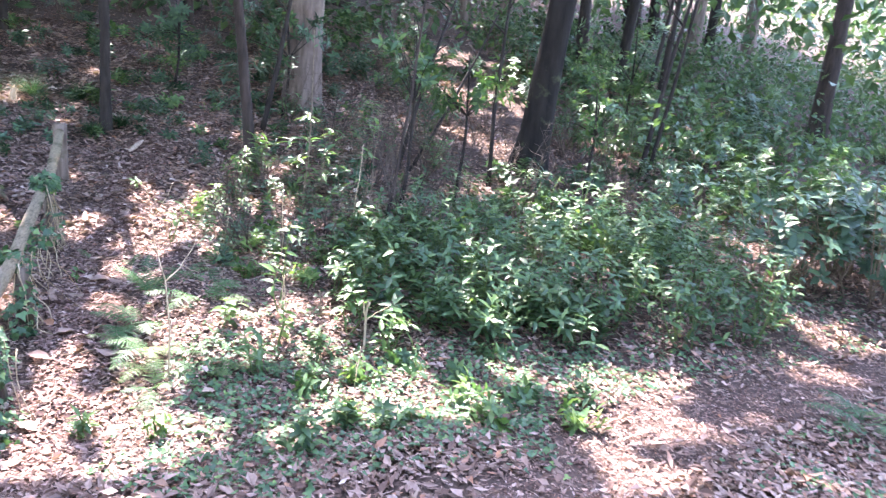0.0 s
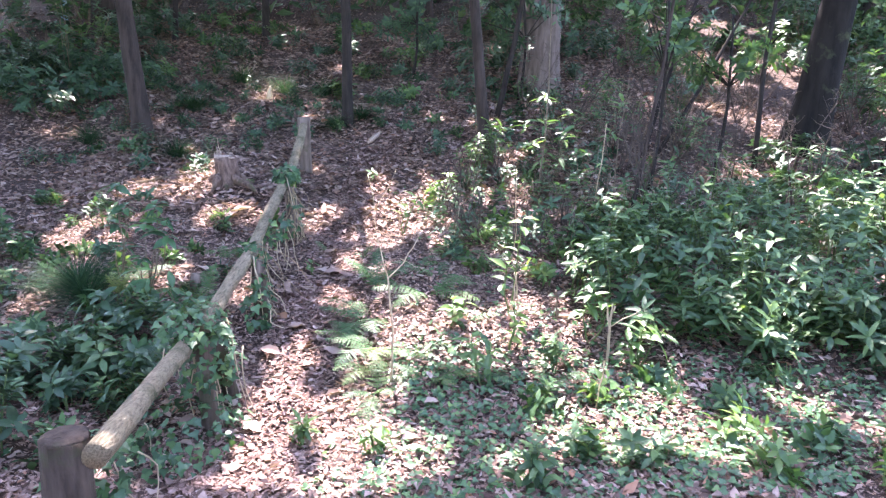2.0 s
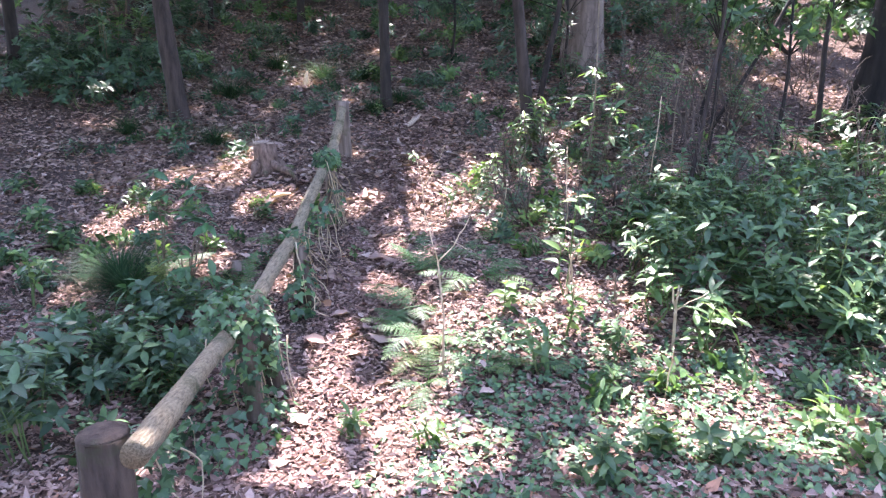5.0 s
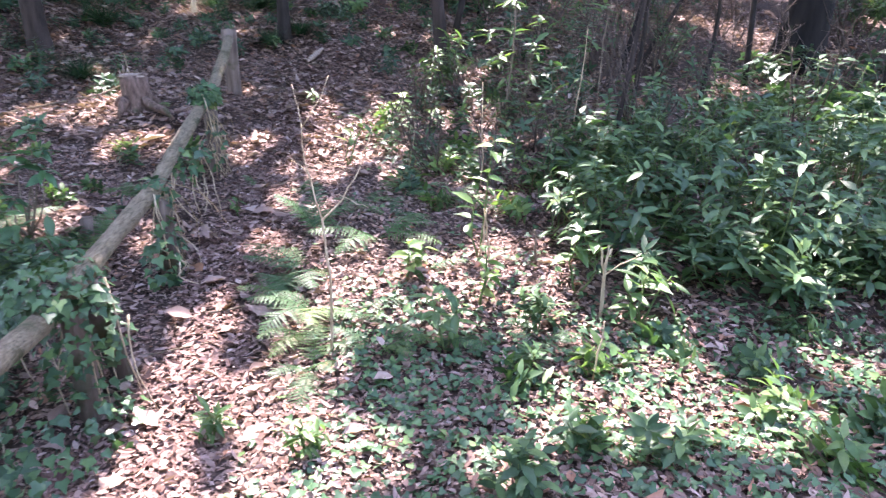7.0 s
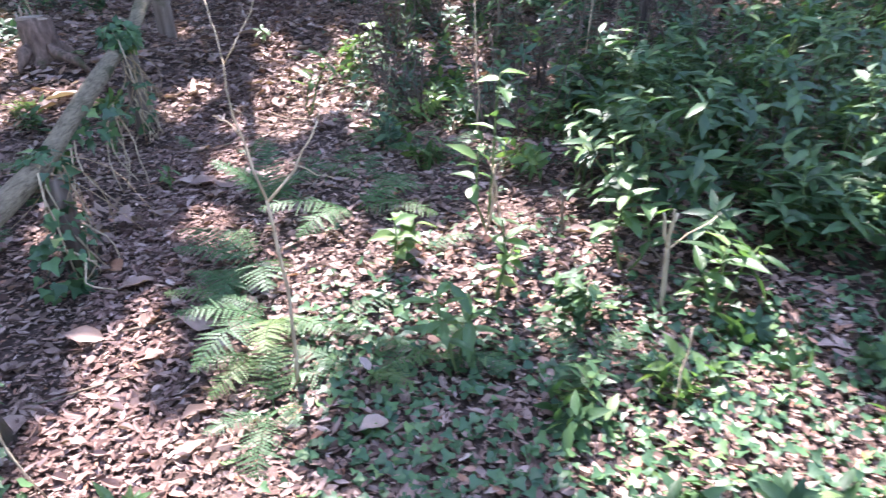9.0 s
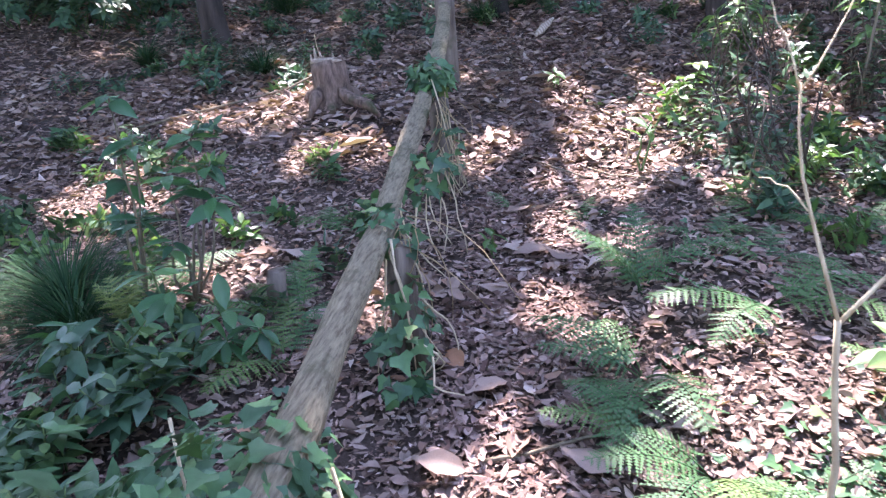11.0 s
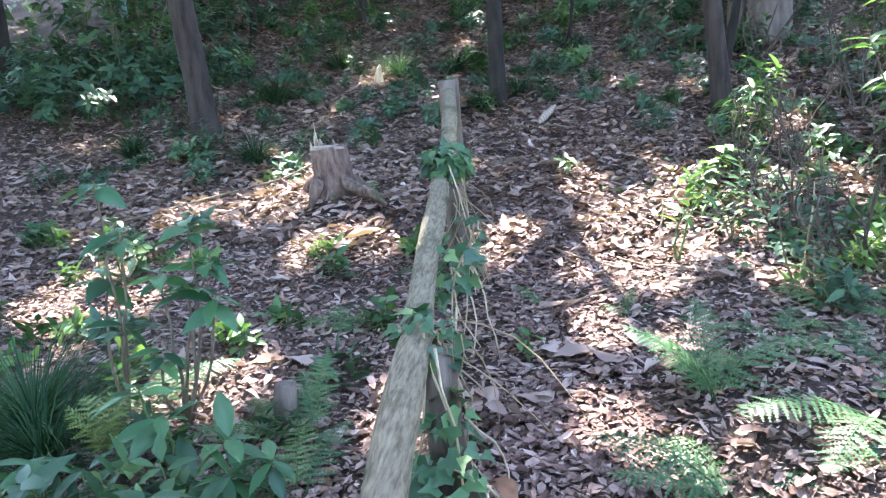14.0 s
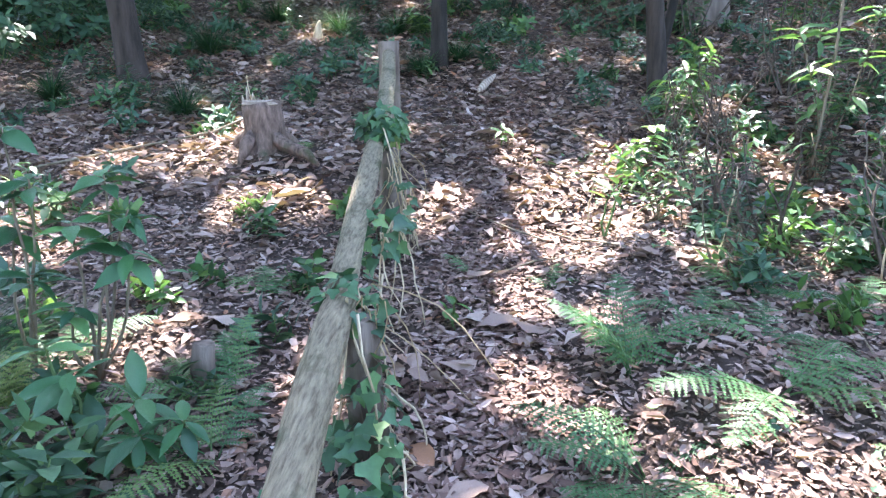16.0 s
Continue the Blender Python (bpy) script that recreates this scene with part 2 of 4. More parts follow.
def leaves(at, way, up, length, width, droop=0.15, fold=0.12, shape=(0.3, 0.9, 0.68, 0.8), simple=False):
    """Many leaves at once: base points, directions, upper sides, sizes."""
    at, way = np.asarray(at, float), unit(np.asarray(way, float))
    n = len(at)
    length, width = np.broadcast_to(length, n).astype(float), np.broadcast_to(width, n).astype(float)
    droop, fold = np.broadcast_to(droop, n).astype(float), np.broadcast_to(fold, n).astype(float)
    x = unit(np.cross(way, up))
    z = np.cross(x, way)
    v1, w1, v2, w2 = shape
    if simple:
        uv = [(0, 0), (-w1, 0.45), (0, 0.45), (w1, 0.45), (0, 1)]
        tri = LEAF5
    else:
        uv = [(0, 0), (-w1, v1), (0, v1), (w1, v1), (-w2, v2), (0, v2), (w2, v2), (0, 1)]
        tri = LEAF8
    uv = np.array(uv)
    u = uv[:, 0][None] * width[:, None] * 0.5
    v = uv[:, 1][None] * length[:, None]
    h = np.abs(uv[:, 0])[None] * (fold * width)[:, None] - (uv[:, 1] ** 2)[None] * (droop * length)[:, None]
    p = at[:, None] + u[..., None] * x[:, None] + v[..., None] * way[:, None] + h[..., None] * z[:, None]
    f = tri[None] + (np.arange(n) * len(uv))[:, None, None]
    return p.reshape(-1, 3), f.reshape(-1, 3)


def sphere_dirs(n, r=rng):
    return unit(r.standard_normal((n, 3)))


# sunlit openings in the canopy: where on the floor the light lands (x, y, half-width, half-length)
SUN_LEFT = [(-1.92, 5.9, 0.22, 0.30), (-1.75, 5.2, 0.25, 0.42), (-1.15, 4.5, 0.28, 0.18), (-2.45, 5.08, 0.2, 0.15), (-2.37, 3.7, 0.35, 0.22), (-2.1, 2.35, 0.12, 0.12),
    (-1.95, 9.3, 0.4, 0.45), (-4.6, 7.3, 0.3, 0.1), (-0.2, 4.6, 0.12, 0.15)]
SUN_PATH = [(0.22, 1.12, 0.13, 0.40), (0.21, 1.65, 0.09, 0.42), (0.20, 2.1, 0.02, 0.24), (0.24, 0.72, 0.10, 0.25), (1.0, 2.3, 0.2, 0.14), (1.0, 1.78, 0.28, 0.28), (1.35, 2.1, 0.22, 0.2), (0.85, 0.8, 0.14, 0.4), (0.85, 4.85, 0.50, 0.65), (0.64, 3.37, 0.06, 0.06),
    (0.62, 4.05, 0.1, 0.1), (1.26, 3.9, 0.1, 0.1), (0.9, 0.22, 0.25, 0.1), (0.5, 4.3, 0.25, 0.3), (0.35, 3.6, 0.1, 0.15), (0.3, 2.9, 0.1, 0.12),
    (0.6, 2.6, 0.12, 0.1)]
SUN_RIGHT = [(1.95, 2.05, 0.50, 0.45), (2.2, 1.7, 0.3, 0.3), (1.5, 1.9, 0.3, 0.3), (2.4, 0.75, 0.45, 0.30), (1.8, 3.87, 0.15, 0.12), (4.4, 0.1, 0.36, 0.18),
    (4.0, -0.55, 0.26, 0.12), (7.8, 1.75, 0.6, 0.3), (13.1, 6.6, 0.9, 0.6), (6.7, 11.2, 1.4, 0.9), (6.6, 15, 1.0, 1.0), (4.5, 0.75, 0.35, 0.4),
    (1.9, 5.6, 0.3, 0.3), (2.65, 4.8, 0.2, 0.2)]
GAPS = SUN_LEFT + SUN_PATH + SUN_RIGHT
r_g = np.random.default_rng(3)
GAPS += [(r_g.uniform(-4, 5), r_g.uniform(-0.5, 9), s, s * r_g.uniform(0.8, 1.8)) for s in r_g.uniform(0.0, 0.14, 60)]
GAPS += [(r_g.uniform(-3.2, -1.2), r_g.uniform(2.2, 5.2), s, s * 1.2) for s in r_g.uniform(0.0, 0.12, 8)]
GAPS += [(r_g.uniform(1.4, 4.2), r_g.uniform(0.2, 1.7), s, s * 0.9) for s in r_g.uniform(0.02, 0.14, 9)]
GAPS += [(r_g.uniform(-3, 5), r_g.uniform(6.5, 14), s, s * 0.8) for s in r_g.uniform(0.0, 0.2, 26)]
GAPS += [(r_g.uniform(5, 14), r_g.uniform(1, 15), s, s) for s in r_g.uniform(0.1, 0.5, 36)]


def in_gap(p):
    """Which points of the canopy stand between the sun and a sunlit place of the floor."""
    s = np.array(SUN)
    q = p - s * (p[:, 2:3] / s[2])
    for _ in range(3):
        q = p - s * ((p[:, 2] - ground(q[:, 0], q[:, 1])) / s[2])[:, None]
    out = np.zeros(len(p), bool)
    for x, y, a, b in GAPS:
        out |= ((q[:, 0] - x) / (a + 0.13)) ** 2 + ((q[:, 1] - y) / (b + 0.16)) ** 2 < 1
    return out


# ---- the forest floor ----
def spread(lo, hi, step, far):
    mid = np.arange(lo, hi, step)
    out = np.geomspace(step * 2, far, 26)
    return np.concatenate([(lo - out)[::-1], mid, hi + out])


gx, gy = spread(-9, 12, 0.14, 140), spread(-6, 15, 0.14, 140)
X, Y = np.meshgrid(gx, gy, indexing="ij")
verts = np.stack([X, Y, ground(X, Y)], -1).reshape(-1, 3)
I, J = np.meshgrid(np.arange(len(gx) - 1), np.arange(len(gy) - 1), indexing="ij")
a = (I * len(gy) + J).ravel()
floor = part("ground", mesh_of("ground", verts, np.stack([a, a + len(gy), a + len(gy) + 1, a + 1], -1), SOIL))
tagged(floor, "brown forest soil rising to a wooded hillside", "ground", kind="structure")


def scatter(n, x0, x1, y0, y1, r=rng):
    return np.stack([r.uniform(x0, x1, n), r.uniform(y0, y1, n)], -1)


def on_path(xy):
    """The trodden strip of the footpath, and the wider path on the right."""
    x, y = xy[:, 0], xy[:, 1]
    strip = np.abs(x - 0.18 - 0.05 * np.sin(y)) < 0.30 + 0.05 * np.sin(3 * y)
    wide = (x > 2.8) & (y < 0.36 + np.where(x > 4, 0.25, 0.65) * (x - 4) + 0.06 * np.sin(2.3 * x)) & (y > -0.75 + 0.4 * (x - 3.6))
    return strip & (y > 0) & (y < 7.8) | wide


def litter_at(xy, lo, hi, lift, simple=False, tilt=0.2, r=rng):
    n = len(xy)
    p = np.column_stack([xy, ground(xy[:, 0], xy[:, 1]) + r.uniform(0.002, lift, n)])
    ang = r.uniform(0, 2 * np.pi, n)
    way = np.stack([np.cos(ang), np.sin(ang), r.normal(0.0, 0.15, n)], -1)
    up = np.stack([r.normal(0, tilt, n), r.normal(-0.05, tilt, n), np.ones(n)], -1)
    L = lo + (hi - lo) * r.random(n) ** 1.7
    return leaves(p, way, up, L, L * r.uniform(0.28, 0.68, n), r.normal(0.0, 0.22, n), r.normal(0.08, 0.25, n), (0.28, 0.85, 0.64, 0.78), simple)


def thinned(xy, share, r=rng):
    return xy[~on_path(xy) | (r.random(len(xy)) < share)]


near = litter_at(thinned(scatter(52000, -3.2, 3.2, -0.3, 4.5), 0.45), 0.02, 0.078, 0.034)
middle = litter_at(thinned(scatter(30000, -3.6, 3.6, 4.5, 9.0), 0.6), 0.03, 0.125, 0.05, tilt=0.42)
crumbs = litter_at(thinned(np.vstack([scatter(46000, -3.0, 3.2, 0.0, 4.5), scatter(20000, -3, 3, 4.5, 8), scatter(26000, 3, 8, -1.5, 2.2)]), 0.6), 0.012, 0.04, 0.03, True)
slope = litter_at(scatter(30000, -6, 6.5, 8.6, 14.5), 0.05, 0.16, 0.06, True, 0.45)
far = litter_at(thinned(np.vstack([scatter(44000, -9, -3, 0.5, 11), scatter(38000, 3, 11, -2, 9), scatter(22000, 8, 22, 2, 14), scatter(24000, -9, 14, 9, 17), scatter(8000, -9, 14, 17, 26), scatter(14000, -1, 6, -2.5, 0.1), scatter(40000, -10, 12, -9, -1.2)]), 0.15), 0.035, 0.125, 0.05, True, 0.4)
trod = np.vstack([scatter(24000, -0.25, 0.65, 0.0, 7.8), scatter(60000, 2.8, 10, -1.6, 2.2)])
trod = trod[on_path(trod)]
tagged(part("path_litter", mesh_of("path_litter", *join(litter_at(trod[trod[:, 0] < 2], 0.018, 0.075, 0.03), litter_at(trod[trod[:, 0] > 2], 0.012, 0.045, 0.015)), LITTER_PATH, False)), "trodden reddish-brown leaf scraps on the footpath", "leaf litter", kind="stuff")
tagged(part("leaf_litter", mesh_of("leaf_litter", *join(near, middle, crumbs, slope, far), LITTER, False)), "dry brown fallen leaves covering the forest floor", "leaf litter", kind="stuff")

# ---- trees ----


def crown_leaves(center, size, n, L, r):
    d = sphere_dirs(n, r) * (r.random(n) ** 0.4)[:, None]
    p = np.array(center) + d * np.array(size)
    way = unit(sphere_dirs(len(p), r) + np.array([0, 0, -0.35]))
    ln = r.uniform(0.7, 1.25, len(p)) * L
    keep = ~in_gap(p + way * ln[:, None] * 0.5) | (r.random(len(p)) < 0.002)
    p, way, ln = p[keep], way[keep], ln[keep]
    return leaves(p, way, sphere_dirs(len(p), r) * 0.5 + np.array([0, 0, 1]), ln, ln * 0.55, 0.15, 0.1, (0.4, 1.0, 0.7, 0.7), True)


def tree(x, y, width, height, bark, label, lean=(0, 0), crown=(3.2, 3.2, 2.4), n=3800, L=0.34, flare=1.5, seed=1, limbs=4, group="forest trees", low=0.55):
    r = np.random.default_rng(seed)
    base = on_ground(x, y, -0.12)
    t = thing("tree", base, label, "tree", group)
    k = np.linspace(0, 1, 15) ** 1.6
    z = k * height
    bend = np.cumsum(r.normal(0, 0.035, (15, 2)), axis=0) * (height / 9)
    pts = np.column_stack([lean[0] * z + bend[:, 0] * k, lean[1] * z + bend[:, 1] * k, z])
    rad = width / 2 * (1 - 0.72 * k) * (1 + (flare - 1) * np.exp(-z / (width * 0.9)))
    part("trunk", mesh_of("trunk", *tube(pts, rad, 14 if width > 0.3 else 9, 0.06, seed), bark), t)
    top = pts[-1]
    for i in range(limbs):
        f = r.uniform(0.5, 0.92)
        s = np.array([np.interp(f * height, z, pts[:, c]) for c in range(3)])
        an = r.uniform(0, 2 * np.pi)
        reach = r.uniform(0.5, 0.9) * crown[0]
        e = s + np.array([np.cos(an) * reach, np.sin(an) * reach, r.uniform(0.5, 1.6)])
        m = (s + e) / 2 + r.normal(0, 0.15, 3)
        r0 = float(np.interp(f * height, z, rad)) * 0.55
        if in_gap(np.array(base) + np.linspace(s, e, 6)).any():
            continue
        part("limb", mesh_of("limb", *tube([s, m, e], [r0, r0 * 0.7, r0 * 0.25], 6, 0.05, seed + i), bark), t)
    cc = np.array([top[0], top[1], height * 0.97])
    v, f = crown_leaves(np.array(base) + cc, crown, n, L, r)
    part("crown", mesh_of("crown", v - np.array(base), f, GREEN_CROWN, False), t)
    return t


tree(-3.3, 7.35, 0.28, 8.5, BARK_BROWN, "slender brown-barked tree on the leaf-strewn slope", (-0.095, 0.0), seed=11, flare=1.25)
tree(-0.38, 7.95, 0.17, 8.0, BARK_DARK, "thin dark tree beside the top of the footpath", (-0.015, 0.0), seed=12, flare=1.6)
tree(1.74, 7.4, 0.18, 8.5, BARK_BROWN, "thin leaning brown tree on the slope", (-0.14, 0.03), seed=13, flare=1.3)
tree(2.70, 10.0, 0.70, 12.0, BARK_PALE, "thick pale-barked tree on the hillside", (0.0, 0.02), seed=14, flare=1.15, n=5600, crown=(4, 4, 3))
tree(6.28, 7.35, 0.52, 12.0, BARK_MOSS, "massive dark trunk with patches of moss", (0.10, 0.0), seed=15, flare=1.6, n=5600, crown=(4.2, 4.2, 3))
tree(14.9, 10.2, 0.45, 11.0, BARK_BROWN, "straight brown tree beyond the path", (0.0, 0.0), seed=16, n=3400)
tree(16.6, 9.5, 0.32, 10.0, BARK_DARK, "dark tree beyond the path", (0.02, 0.0), seed=17)
tree(11.5, 14.0, 0.33, 10.0, BARK_DARK, "dark leaning tree on the far slope", (0.08, 0.0), seed=18)
tree(-6.6, 13.2, 0.5, 11.0, BARK_BROWN, "brown tree high on the slope", (0.0, 0.0), seed=19, n=3400)
tree(-3.0, 13.1, 0.17, 9.0, BARK_DARK, "thin dark tree high on the slope", (0.0, 0.0), seed=20)
tree(-4.8, 12.5, 0.12, 8.0, BARK_DARK, "very thin tree high on the slope", (0.08, 0.0), seed=21)
tree(-7.1, 14.1, 0.33, 10.0, BARK_BROWN, "brown tree high on the slope", (0.01, 0.0), seed=22)

r_bg = np.random.default_rng(5)
for i in range(58):
    x, y = r_bg.uniform(-17, 22), r_bg.uniform(14.5, 33)
    # extra trees, added so that their crowns shade the upper left slope
    if i > 45:
        x, y = r_bg.uniform(-11, 3), r_bg.uniform(17, 27)
    tree(x, y, r_bg.uniform(0.18, 0.5), r_bg.uniform(8.5, 12), (BARK_DARK, BARK_BROWN, BARK_PALE)[i % 3], "distant tree among undergrowth on the hillside",
         (r_bg.normal(0, 0.05), 0.0), seed=100 + i, n=2500, L=0.42, crown=(3.6, 3.6, 3.0), group="distant trees", limbs=3)

# unseen trees added behind the camera, to block sky light and give shade
r_bk = np.random.default_rng(9)
for i in range(22):
    an = r_bk.uniform(math.pi * 0.95, math.pi * 2.05)
    d = r_bk.uniform(6.5, 17)
    tree(1.0 + d * math.cos(an) * 1.2, -1.5 + d * math.sin(an), r_bk.uniform(0.2, 0.5), r_bk.uniform(8, 11), (BARK_DARK, BARK_BROWN)[i % 2], "unseen tree added behind the path to shade it",
         (r_bk.normal(0, 0.03), 0.0), seed=300 + i, n=2000, L=0.42, crown=(3.4, 3.4, 3.2), group="trees behind the path", limbs=3)

# dense-crowned trees added on the left to keep sky light off the slope
r_w = np.random.default_rng(13)
for i in range(13):
    x, y = -6.5 - 2.2 * (i % 5) - r_w.uniform(0, 1.5), -2.0 + 1.15 * i + r_w.uniform(-0.4, 0.4)
    tree(x, y, r_w.uniform(0.2, 0.42), r_w.uniform(7.5, 10), (BARK_DARK, BARK_BROWN)[i % 2], "tree added beyond the fence to shade the left slope", (r_w.normal(0, 0.03), 0.0),
         seed=340 + i, n=4200, L=0.42, crown=(3.6, 3.6, 3.2), group="trees beyond the fence", limbs=3)

# ---- the log rail along the footpath ----
RAILS = [((0.06, -0.80, 0.905), (-0.262, 0.93, 0.632)), ((-0.137, 0.91, 0.772), (-0.324, 2.46, 0.778)), ((-0.312, 2.36, 0.758), (-0.478, 4.27, 1.055)), ((-0.45, 4.36, 1.02), (-0.633, 6.0, 1.50))]
POSTS = [(-0.17, 0.96, 0.70, 0.060), (-0.25, 2.46, 0.74, 0.060), (-0.405, 4.27, 1.02, 0.062), (-0.648, 6.06, 1.60, 0.080)]
fence = thing("log_fence", on_ground(-0.3, 2.0), "low rustic fence of weathered log rails on short posts", "fence")
org = np.array(fence.location)
for i, (p0, p1) in enumerate(RAILS):
    k = np.linspace(0, 1, 14)[:, None]
    p0, p1 = np.array(p0), np.array(p1)
    pts = p0 + (p1 - p0) * k + np.column_stack([np.sin(k * 7 + i) * 0.005, 0 * k, np.sin(k * 5 + i * 2) * 0.005])
    v, f = tube(pts - org, 0.052 + 0.003 * np.sin(k[:, 0] * 9 + i), 16, 0.035, 40 + i)
    part("rail", mesh_of("rail", v, f, RAIL_WOOD), fence)
for i, (x, y, z, rad) in enumerate(POSTS):
    zb = float(ground(x, y)) - 0.15
    k = np.linspace(0, 1, 6)
    pts = np.column_stack([x + 0.03 * (1 - k), np.full(6, y), zb + k * (z - zb)])
    part("post", mesh_of("post", *tube(pts - org, np.full(6, rad), 12, 0.05, 60 + i), POST_WOOD), fence)

for i, (foot, head, rad) in enumerate([((-0.10, 1.30), (-0.17, 1.18, 0.56), 0.05), ((-0.14, 2.38), (-0.2, 2.3, 0.6), 0.035)]):
    foot = np.array((*foot, float(ground(*foot)) - 0.1))
    pts = foot + (np.array(head) - foot) * np.linspace(0, 1, 6)[:, None]
    part("brace", mesh_of("brace", *tube(pts - org, np.linspace(rad * 1.1, rad, 6), 11, 0.09, 70 + i), OLD_WOOD), fence, "dark rotting leaning stake")

# ---- stump ----
st = thing("tree_stump", on_ground(-1.4, 5.2, -0.06), "sawn pale tree stump amid dry leaves", "stump")
zz = np.array([0, 0.05, 0.11, 0.2, 0.34, 0.38])
v, f = tube(np.column_stack([0.02 * np.sin(zz * 9), 0 * zz, zz]), np.array([0.18, 0.155, 0.14, 0.132, 0.128, 0.118]), 28, 0.09, 3)
part("stump_body", mesh_of("stump_body", v, f, STUMP_BARK), st)
v, f = tube([(0.0, 0, 0.372), (0.0, 0, 0.392)], [0.12, 0.105], 18, 0.06, 3)
part("sawn_top", mesh_of("sawn_top", v, f, CUT_WOOD), st, "pale weathered sawn face")
for i, (an, ln) in enumerate([(-0.5, 0.5), (-1.9, 0.26), (2.8, 0.28), (0.6, 0.3)]):
    c, q = math.cos(an), math.sin(an)
    pts = [(c * 0.10, q * 0.10, 0.18), (c * 0.18, q * 0.18, 0.12), (c * ln * 0.8, q * ln * 0.8, 0.07), (c * ln, q * ln, 0.0)]
    part("root", mesh_of("root", *tube(pts, [0.04, 0.05, 0.035, 0.015], 9, 0.14, i), STUMP_BARK), st)
for i, (x, y, h) in enumerate([(-0.10, 0.06, 0.10), (-0.07, 0.09, 0.06), (0.02, 0.11, 0.045), (-0.12, 0.02, 0.05)]):
    part("splinter", mesh_of("splinter", *tube([(x, y, 0.33), (x - 0.005, y, 0.37 + h * 0.5), (x - 0.012, y + 0.01, 0.38 + h)], [0.018, 0.012, 0.002], 5, 0.2, i), CUT_WOOD), st)

# ---- plants ----


def stem_points(p0, p1, bow, n=6, r=rng):
    k = np.linspace(0, 1, n)[:, None]
    p = np.asarray(p0, float) + (np.asarray(p1, float) - np.asarray(p0, float)) * k
    return p + np.asarray(bow, float) * np.sin(k * np.pi) + r.normal(0, 0.006, (n, 3)) * np.sin(k * np.pi)


def whorl(tip, axis, n, L, W, r, rise=0.35, spiral=0.08):
    """Leaves round the end of a twig."""
    axis = unit(np.asarray(axis, float))
    side = unit(np.cross(axis, (0.3, 0.9, 0.1)))
    other = np.cross(axis, side)
    an = np.arange(n) * 2.4 + r.uniform(0, 6)
    out = np.cos(an)[:, None] * side + np.sin(an)[:, None] * other
    tilt = r.normal(rise, 0.25, n)[:, None]
    way = unit(out + axis * tilt)
    at = np.asarray(tip) - axis * (np.arange(n) / max(1, n - 1) * spiral)[:, None]
    ln = L * r.uniform(0.6, 1.1, n)
    return at, way, np.tile(axis, (n, 1)) + r.normal(0, 0.15, (n, 3)), ln, ln * W


def shrub(x, y, h, spread_r, label, seed, stems=6, L=0.13, W=0.36, per=8, mat=GREEN_SHRUB, droop=0.22, group="undergrowth shrubs", name="shrub", stem_mat=TWIG_GREEN, tiers=3, shape=(0.35, 1.0, 0.68, 0.75)):
    r = np.random.default_rng(seed)
    base = on_ground(x, y, -0.02)
    t = thing(name, base, label, "shrub", group)
    acc = [[], [], [], [], []]
    for i in range(stems):
        an = r.uniform(0, 2 * np.pi)
        rr = spread_r * np.sqrt(r.random())
        tip = np.array([np.cos(an) * rr, np.sin(an) * rr, h * r.uniform(0.6, 1.05) * (1 - 0.25 * (rr / spread_r) ** 2)])
        root = tip * np.array([0.3, 0.3, 0]) + np.array([r.normal(0, 0.03), r.normal(0, 0.03), 0])
        pts = stem_points(root, tip, (r.normal(0, 0.03), r.normal(0, 0.03), 0), 5, r)
        part("stem", mesh_of("stem", *tube(pts, np.linspace(0.007, 0.003, 5) * (0.6 + 0.5 * h), 5, 0, i), stem_mat), t)
        for k in range(tiers):
            f = 1.0 - 0.22 * k
            at = np.array([np.interp(f, np.linspace(0, 1, 5), pts[:, c]) for c in range(3)])
            off = r.normal(0, 0.06 + 0.05 * k, 3) * np.array([1, 1, 0.4]) * (h if k else 0.2)
            for a, b in zip(acc, whorl(at + off, unit(pts[-1] - pts[-2]) + off * 1.5, per, L, W, r)):
                a.append(b)
    v, f = leaves(*[np.concatenate(a) for a in acc[:3]], np.concatenate(acc[3]), np.concatenate(acc[4]), droop, 0.12, shape)
    part("foliage", mesh_of("foliage", v, f, mat), t)
    return t


def pinna(p, out, up, ln, width, lobes, r):
    """One leaflet cut into pointed lobes on both sides of its own midrib."""
    side = unit(np.cross(out, up))
    k = np.linspace(0, 1, lobes + 1)
    axis = p + out * (k * ln)[:, None] - up * (k ** 2 * ln * r.uniform(0.05, 0.2))[:, None]
    v, f = [*axis], []
    for i in range(lobes):
        w = width * (1 - (i / lobes) ** 1.6) * 0.5 + 0.002
        mid = axis[i] * 0.25 + axis[i + 1] * 0.75 + out * ln / lobes * 0.35
        for q in (-1, 1):
            f.append((i, len(v), i + 1) if q > 0 else (i + 1, len(v), i))
            v.append(mid + side * q * w + up * w * 0.12)
    return np.array(v), np.array(f)


